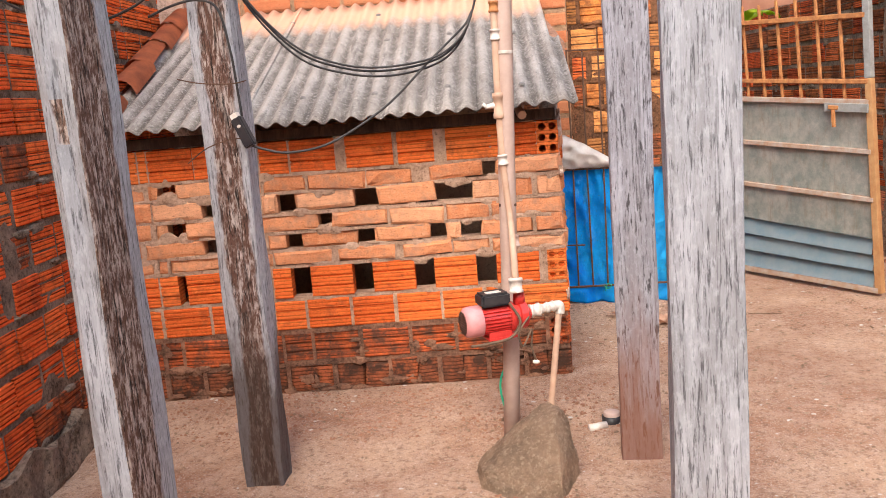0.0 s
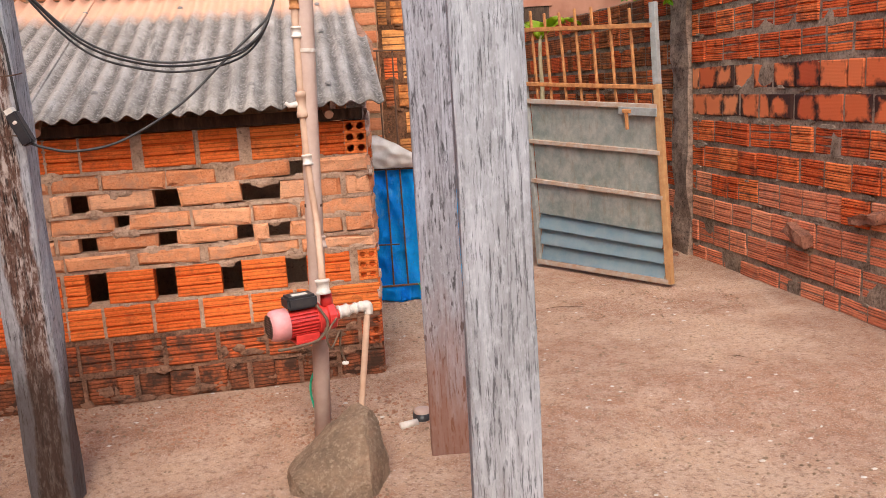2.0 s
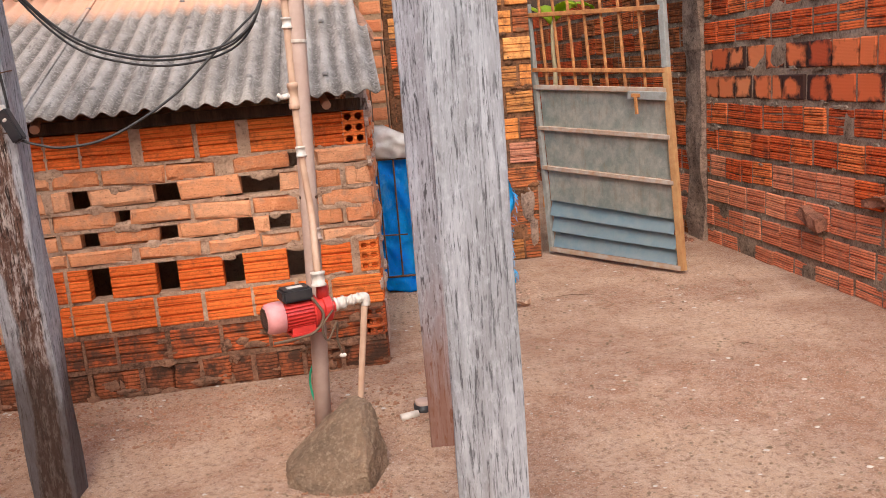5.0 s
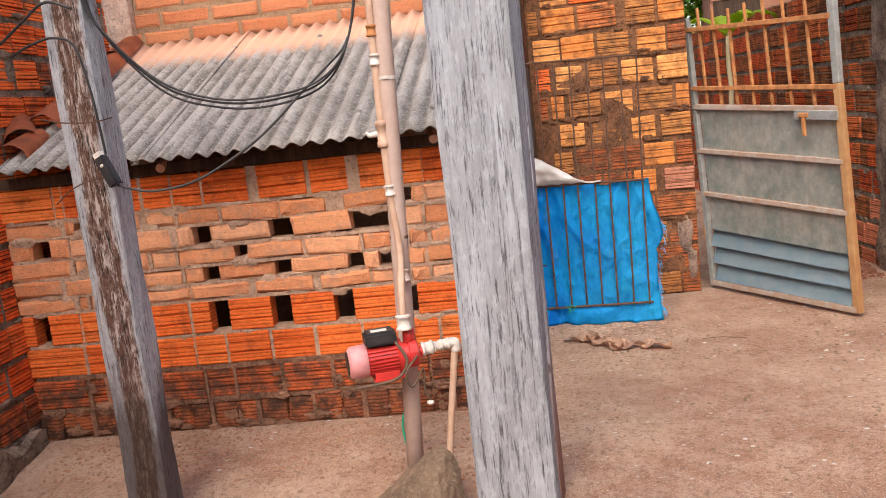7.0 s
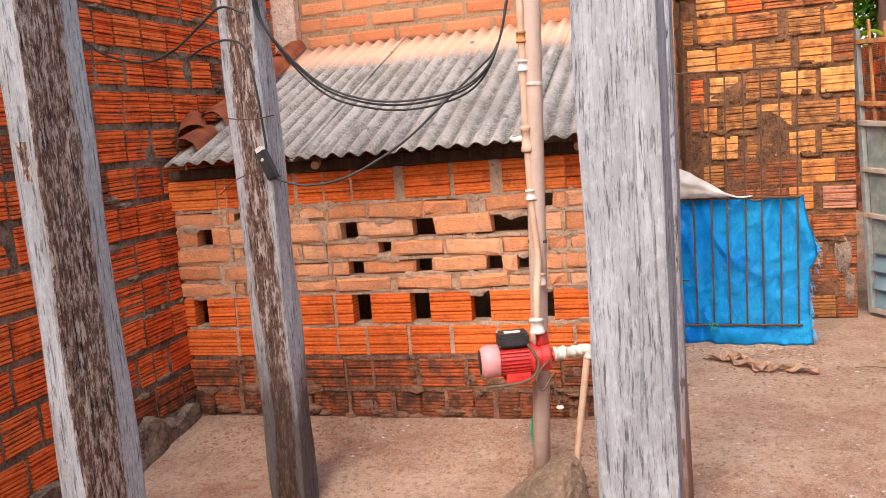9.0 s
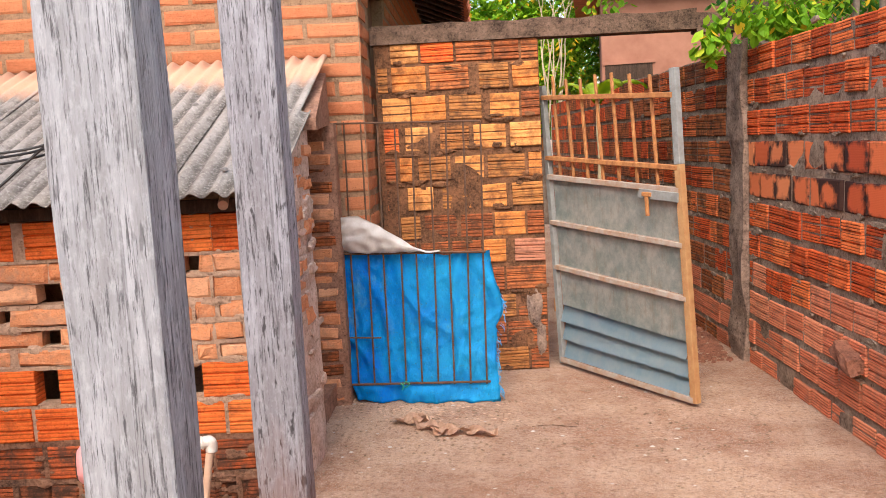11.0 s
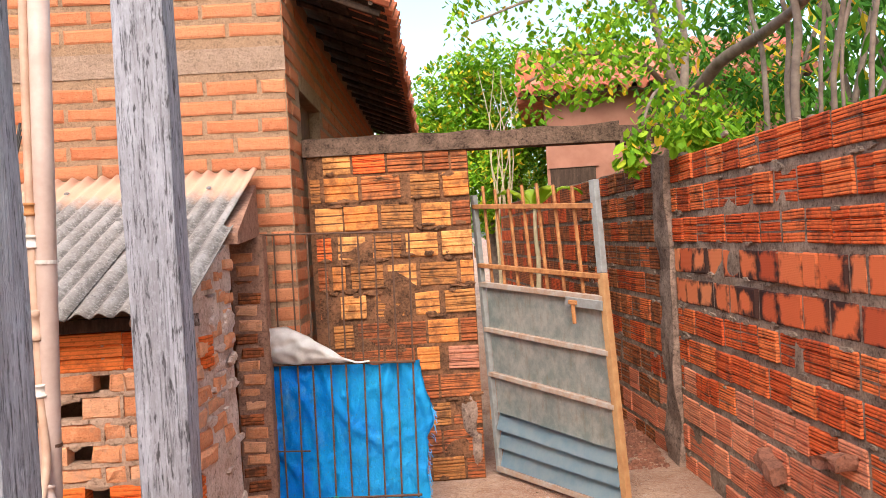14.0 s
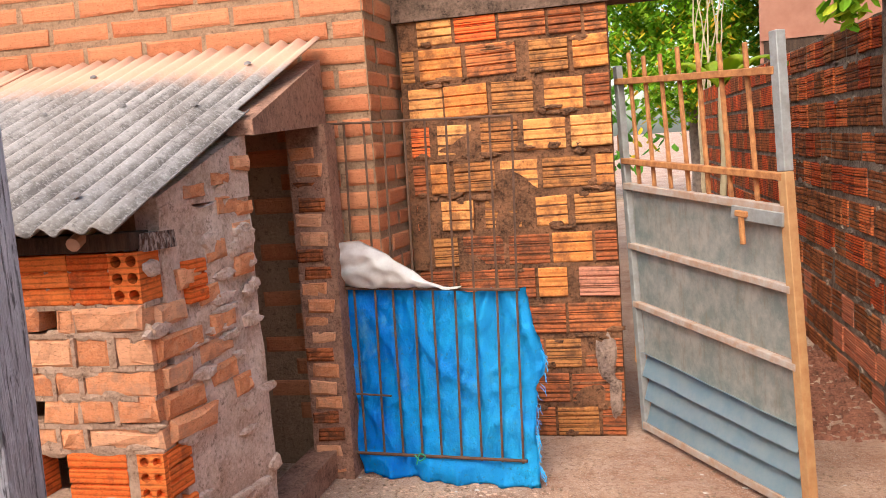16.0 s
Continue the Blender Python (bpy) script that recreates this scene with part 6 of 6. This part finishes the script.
# smears where the mason's trowel left mortar over the joints
smear_bm = bmesh.new()
for k in range(150):
    s, z = rng.uniform(0.02, 2.32), rng.choice((1.118, 1.028, 0.921, 0.828, 0.737, 0.657, 0.488, 1.118, 1.028)) + rng.uniform(-0.012, 0.012)
    if any(abs(s - q) < 0.12 for q in (0.59, 0.98, 1.37, 1.81)) and rng.random() < 0.8:
        continue
    rx, rz, seed = rng.uniform(0.02, 0.075), rng.uniform(0.010, 0.032), rng.uniform(0, 50)
    mid = smear_bm.verts.new(F_SHED @ Vector((s, -0.006, z)))
    ring = []
    for i in range(14):
        q = 2 * math.pi * i / 14
        k2 = 1 + 0.5 * noise.noise(Vector((math.cos(q) * 1.6, math.sin(q) * 1.6, seed)))
        ring.append(smear_bm.verts.new(F_SHED @ Vector((s + math.cos(q) * rx * k2, 0.009, z + math.sin(q) * rz * k2))))
    for i in range(14):
        smear_bm.faces.new((mid, ring[i], ring[(i + 1) % 14]))
bmesh.ops.recalc_face_normals(smear_bm, faces=smear_bm.faces)
def smears(bm, count, zs):
    for _ in range(count):
        s, z = rng.uniform(0.02, 2.32), rng.uniform(*zs)
        rx, rz, seed = rng.uniform(0.02, 0.07), rng.uniform(0.012, 0.035), rng.uniform(0, 50)
        mid = bm.verts.new(F_SHED @ Vector((s, -0.007, z)))
        ring = []
        for i in range(14):
            q = 2 * math.pi * i / 14
            k2 = 1 + 0.6 * noise.noise(Vector((math.cos(q) * 1.6, math.sin(q) * 1.6, seed)))
            ring.append(bm.verts.new(F_SHED @ Vector((s + math.cos(q) * rx * k2, 0.009, z + math.sin(q) * rz * k2))))
        for i in range(14):
            bm.faces.new((mid, ring[i], ring[(i + 1) % 14]))
    bmesh.ops.recalc_face_normals(bm, faces=bm.faces)


damp_smears = bmesh.new()
smears(damp_smears, 30, (0.02, 0.32))
tagged(part("damp_smears", damp_smears, M_MORTAR_DAMP, wall_shed_front, "crumbling damp mortar over the lowest courses", True), kind="stuff")
tagged(part("mortar_smears", smear_bm, M_MORTAR, wall_shed_front, "smeared pale mortar over the joints", True), kind="stuff")
part("damp_mortar", damp_bm, M_MORTAR_DAMP, wall_shed_front, "dark damp mortar near the ground")
part("mortar", mortar_bm, M_MORTAR, wall_shed_front, "lumpy grey-brown mortar")

# the shed's short side wall, plastered over crumbling bricks
F_SIDE = wall_frame(1.004, 4.768, 91.2)
wall_shed_side = slab("wall_shed_side", F_SIDE, 0.10, 0.63, -0.02, 1.40, 0.012, 0.10, M_RENDER, "crumbling plastered side wall of the shed beside its doorway", "wall", 0.025, 0.020)
for i, (z, s, ln) in enumerate(((1.03, 0.03, 0.13), (0.93, 0.02, 0.19), (0.84, 0.03, 0.12), (0.75, 0.02, 0.17), (0.665, 0.03, 0.20), (1.13, 0.12, 0.10), (0.95, 0.23, 0.12), (0.86, 0.18, 0.16), (0.77, 0.22, 0.12), (1.20, 0.24, 0.09), (1.06, 0.20, 0.09), (1.34, 0.30, 0.13), (1.24, 0.37, 0.10), (0.70, 0.30, 0.09), (1.12, 0.36, 0.10))):
    rough_brick(wall_shed_side, I4, s * 1.35, z, ln * 1.2, 0.072, M_SOLID, rng)
for z in (0.0, 0.163, 0.333, 0.5):
    lay(wall_shed_side, I4, 0.008, z, 0.12, 0.14, M_SHED if z > 0.3 else M_DAMP, rng, 3)
lay(wall_shed_side, I4, 0.20, 1.08, 0.10, 0.14, M_SHED, rng, 3, 0.006)
bm = bmesh.new()
box(bm, (0.02, 0.0, 1.276), (0.16, 0.09, 1.33))
roughen(bm, 0.008, 9)
ob = tagged(bm_object("beam_end", bm, M_BARK_WOOD), "split grey end of the wall beam", "beam")
ob.matrix_basis = F_SIDE
# the side wall's sloping top, built up to the roof sheets
bm = bmesh.new()
n = 8
cols = []
for k in range(n + 1):
    s = 0.10 + 0.53 * k / n
    top = 1.435 + 0.375 * (s - 0.10) + 0.008 * noise.noise(Vector((s * 20, 3, 1)))
    cols.append([bm.verts.new((s, y + 0.008 * noise.noise(Vector((s * 17, z * 15, y * 20))), z)) for y, z in ((0.010, 1.399), (0.010, top), (0.10, top), (0.10, 1.399))])
for a, b in zip(cols, cols[1:]):
    for i in range(4):
        bm.faces.new((a[i], b[i], b[(i + 1) % 4], a[(i + 1) % 4]))
bm.faces.new(cols[0]), bm.faces.new(cols[-1][::-1])
bmesh.ops.recalc_face_normals(bm, faces=bm.faces)
part("wall_top", bm, M_RENDER, wall_shed_side)
for s, z, ln in ((0.24, 1.415, 0.11), (0.40, 1.45, 0.11), (0.52, 1.50, 0.11), (0.54, 1.345, 0.10)):
    rough_brick(wall_shed_side, I4, s, z, ln, 0.05, M_SOLID, rng, 0.06)
# door pillar against the house and the lintel over the doorway
F_JAMB = wall_frame(0.726, 6.115, 7.7)
shed_jamb = slab("wall_shed_jamb", F_JAMB, 0.0, 0.19, -0.02, 1.66, 0.010, 0.14, M_JAMB, "narrow brick door pillar of the shed", "pillar", 0.04, 0.008)
for r in range(20):
    a = 0.01 if r % 2 else 0.06
    rough_brick(shed_jamb, I4, a * 0.5, 0.03 + r * 0.078, 0.13, 0.062, M_SOLID if rng.random() < 0.6 else M_STAINED, rng, 0.06)
bm = bmesh.new()
a, b = Vector((0.992, 5.36, 1.62)), Vector((0.81, 6.26, 1.665))
d = (b - a).normalized()
sd = d.cross(Vector((0, 0, 1)))
vs = [bm.verts.new(p + sd * u + Vector((0, 0, w))) for p, hh in ((a, 0.055), (b, 0.30)) for u, w in ((-0.05, 0), (0.05, 0), (0.05, hh), (-0.05, hh))]
for f in ((0, 1, 2, 3), (7, 6, 5, 4), (0, 4, 5, 1), (1, 5, 6, 2), (2, 6, 7, 3), (3, 7, 4, 0)):
    bm.faces.new([vs[i] for i in f])
bmesh.ops.recalc_face_normals(bm, faces=bm.faces)
roughen(bm, 0.006, 8)
tagged(bm_object("door_lintel", bm, M_JAMB), "cement lintel over the shed doorway", "lintel", kind="structure")

# ---- bricks of the walls ----
rng = random.Random(31)
running_bond(wall_east, I4, 0.15, 5.2, -0.053, 11, 0.187, 0.232, 0.024, lambda s, r: M_SOOT if (r in (6, 7) and s < 3.2) else (M_DUSTY if r < 3 or (r == 3 and rng.random() < 0.4) else M_RIGHT), rng, bed=0.040, wobble=1.8)
rest = []
running_bond(wall_east_far, I4, -7.5, -0.13, -0.053, 11, 0.187, 0.232, 0.022, lambda s, r: M_STAINED if rng.random() < 0.62 else (M_DUSTY if r < 3 else M_RIGHT), rng, wobble=1.6, keep=lambda s, z: s > -2.4, rest=rest, bed=0.036)
joined_bricks("far_bricks", rest, wall_east_far, "hollow bricks of the alley wall")
running_bond(wall_west, I4, 2.2, 5.7, -0.272, 17, 0.187, 0.226, 0.024, lambda s, r: M_DAMP if (r < 3 and rng.random() < 0.7) or rng.random() < 0.06 else M_LEFT, rng, bed=0.034, wobble=1.7)
running_bond(wall_west, I4, -1.2, 2.2, -0.272, 17, 0.187, 0.226, 0.024, lambda s, r: M_LEFT, rng, bed=0.034, keep=lambda s, z: False, rest=(far_left := []))
joined_bricks("near_bricks", far_left, wall_west, "hollow bricks of the yard wall")

# the wall stub by the gate: Y bright, M half stained, D dark, R red, P pink
KIND = {"Y": M_YELLOW, "M": brick_material("half_stained_brick", (0.34, 0.12, 0.04), (0.48, 0.19, 0.06), (0.58, 0.27, 0.09), 0.55), "D": M_STAINED, "R": M_LEFT, "P": brick_material("pink_brick", (0.42, 0.15, 0.09), (0.5, 0.2, 0.12), (0.55, 0.24, 0.15), 0.4)}
ROWS_GATE_WALL = (
    (1.905, 0.115, "Y0.09:.17 R.28:.20 D.50:.22 D.74:.15 D.91:.103"),
    (1.742, 0.146, "M0.00:.06 Y.09:.21 D.33:.24 M.64:.18 Y.85:.163"),
    (1.565, 0.146, "Y0.02:.17 Y.207:.21 M.441:.20 Y.70:.18 D.90:.113"),
    (1.388, 0.144, "R0.02:.09 Y.153:.17 M.374:.18 Y.588:.20 Y.82:.19"),
    (1.208, 0.142, "D0.02:.06 Y.11:.08 M.23:.20 Y.46:.18 M.67:.23 Y.93:.083"),
    (1.030, 0.140, "D0.02:.10 Y.15:.165 M.37:.18 Y.63:.15 M.82:.193"),
    (0.852, 0.142, "M0.10:.12 D.25:.20 D.48:.20 Y.70:.19 D.91:.103"),
    (0.690, 0.140, "D0.02:.18 D.22:.18 D.42:.18 Y.62:.14 P.82:.193"),
    (0.515, 0.140, "D0.10:.20 M.32:.20 D.54:.20 D.76:.253"),
    (0.345, 0.140, "D0.02:.2 D.24:.2 D.46:.16 M.64:.17 D.83:.183"),
    (0.175, 0.140, "D0.10:.2 D.32:.2 D.54:.2 D.76:.253"),
    (0.010, 0.140, "D0.02:.2 D.24:.2 D.46:.2 M.68:.2 D.90:.113"))
for z, h, row in ROWS_GATE_WALL:
    for word in row.split():
        s, ln = word[1:].split(":")
        if float(s) >= 0.0:
            lay(wall_gate_side, I4, float(s) * 0.985 + 0.084, z * 1.045 - 0.003, float(ln) * 0.985, h * 1.045, KIND[word[0]], rng, 3, rng.uniform(-0.003, 0.004), 1.4)

# house: flat solid bricks in thick mortar
z, r = 0.232, 0
while z < 3.75:
    if not 2.54 < z < 2.74:
        s = 2.868
        first = 0.135 if r % 2 == 0 else 0.29
        while s > 0.33:
            ln = (first if s > 2.86 else 0.29) + rng.uniform(-0.008, 0.008)
            a = s - ln
            if z > 1.75 or a > 2.25:
                rough_brick(wall_house, I4, max(a, 0.33), z, s - max(a, 0.33), 0.076 + rng.uniform(-0.003, 0.003), M_HOUSE, rng, 0.05, 0.35)
            s = a - 0.026
    r += 1
    z += 0.1115
rest = []
z, r = 0.232, 0
while z < 3.2:
    s = 0.012
    ln = 0.135 if r % 2 else 0.29
    while s < 7.2:
        top = 3.195
        if z + 0.07 < top and not (s + ln > 0.50 and s < 1.43 and 1.90 < z < 2.66):
            if (s < 2.0 and z > 1.9 and s > 0.1) or (s < 0.40 and z < 1.95):
                rough_brick(wall_house_side, I4, s, z, ln, 0.076, M_HOUSE, rng, 0.04, 0.35)
            elif z > 1.6:
                rest.append((I4 @ pose(s, 0, z), ln, 0.076, M_HOUSE))
        s += ln + 0.03
        ln = 0.29
    r += 1
    z += 0.1115
joined_bricks("side_bricks", rest, wall_house_side, "flat solid bricks of the house side wall")


# ---- mortar squeezed and smeared over the brick edges ----
def wall_smears(parent, fm, count, span, heights, size, material, label, seed, proud=0.010):
    rr = random.Random(seed)
    bm = bmesh.new()
    for _ in range(count):
        lump(bm, fm, rr.uniform(*span), rr.choice(heights) + rr.uniform(-0.03, 0.03), size * rr.uniform(0.5, 1.7), size * rr.uniform(0.22, 0.6), proud * rr.uniform(0.6, 1.2), rr.uniform(0, 90), 12)
    bmesh.ops.recalc_face_normals(bm, faces=bm.faces)
    return tagged(part("mortar_smears", bm, material, parent, label), kind="stuff")


wall_smears(wall_gate_side, I4, 80, (0.12, 1.06), [z * 1.045 - 0.016 for z, h, row in ROWS_GATE_WALL], 0.036, M_MORTAR_BLACK, "black-stained mortar over the brick edges", 1)
wall_smears(wall_east, I4, 150, (0.15, 4.4), [-0.073 + 0.187 * k for k in range(1, 12)], 0.034, M_MORTAR_DARK, "grey-brown mortar over the brick edges", 2, 0.001)
wall_smears(wall_east_far, I4, 60, (-2.4, -0.2), [-0.07 + 0.187 * k for k in range(1, 11)], 0.045, M_MORTAR_DARK, "dark mortar over the brick edges", 3, 0.001)
wall_smears(wall_west, I4, 90, (2.3, 5.6), [-0.1 + 0.187 * k for k in range(1, 15)], 0.045, M_MORTAR_WEST, "sooty mortar over the brick edges", 4)
wall_smears(wall_shed_front, F_SHED, 45, (0.02, 2.30), (0.0, 0.0, 0.02, 0.15), 0.045, M_MORTAR_DAMP, "crumbling damp mortar", 5, 0.014)
wall_smears(wall_shed_side, I4, 34, (0.02, 0.62), [0.1 * k + 0.25 for k in range(11)], 0.06, M_RENDER, "crumbling plaster over the bricks", 6, 0.006)
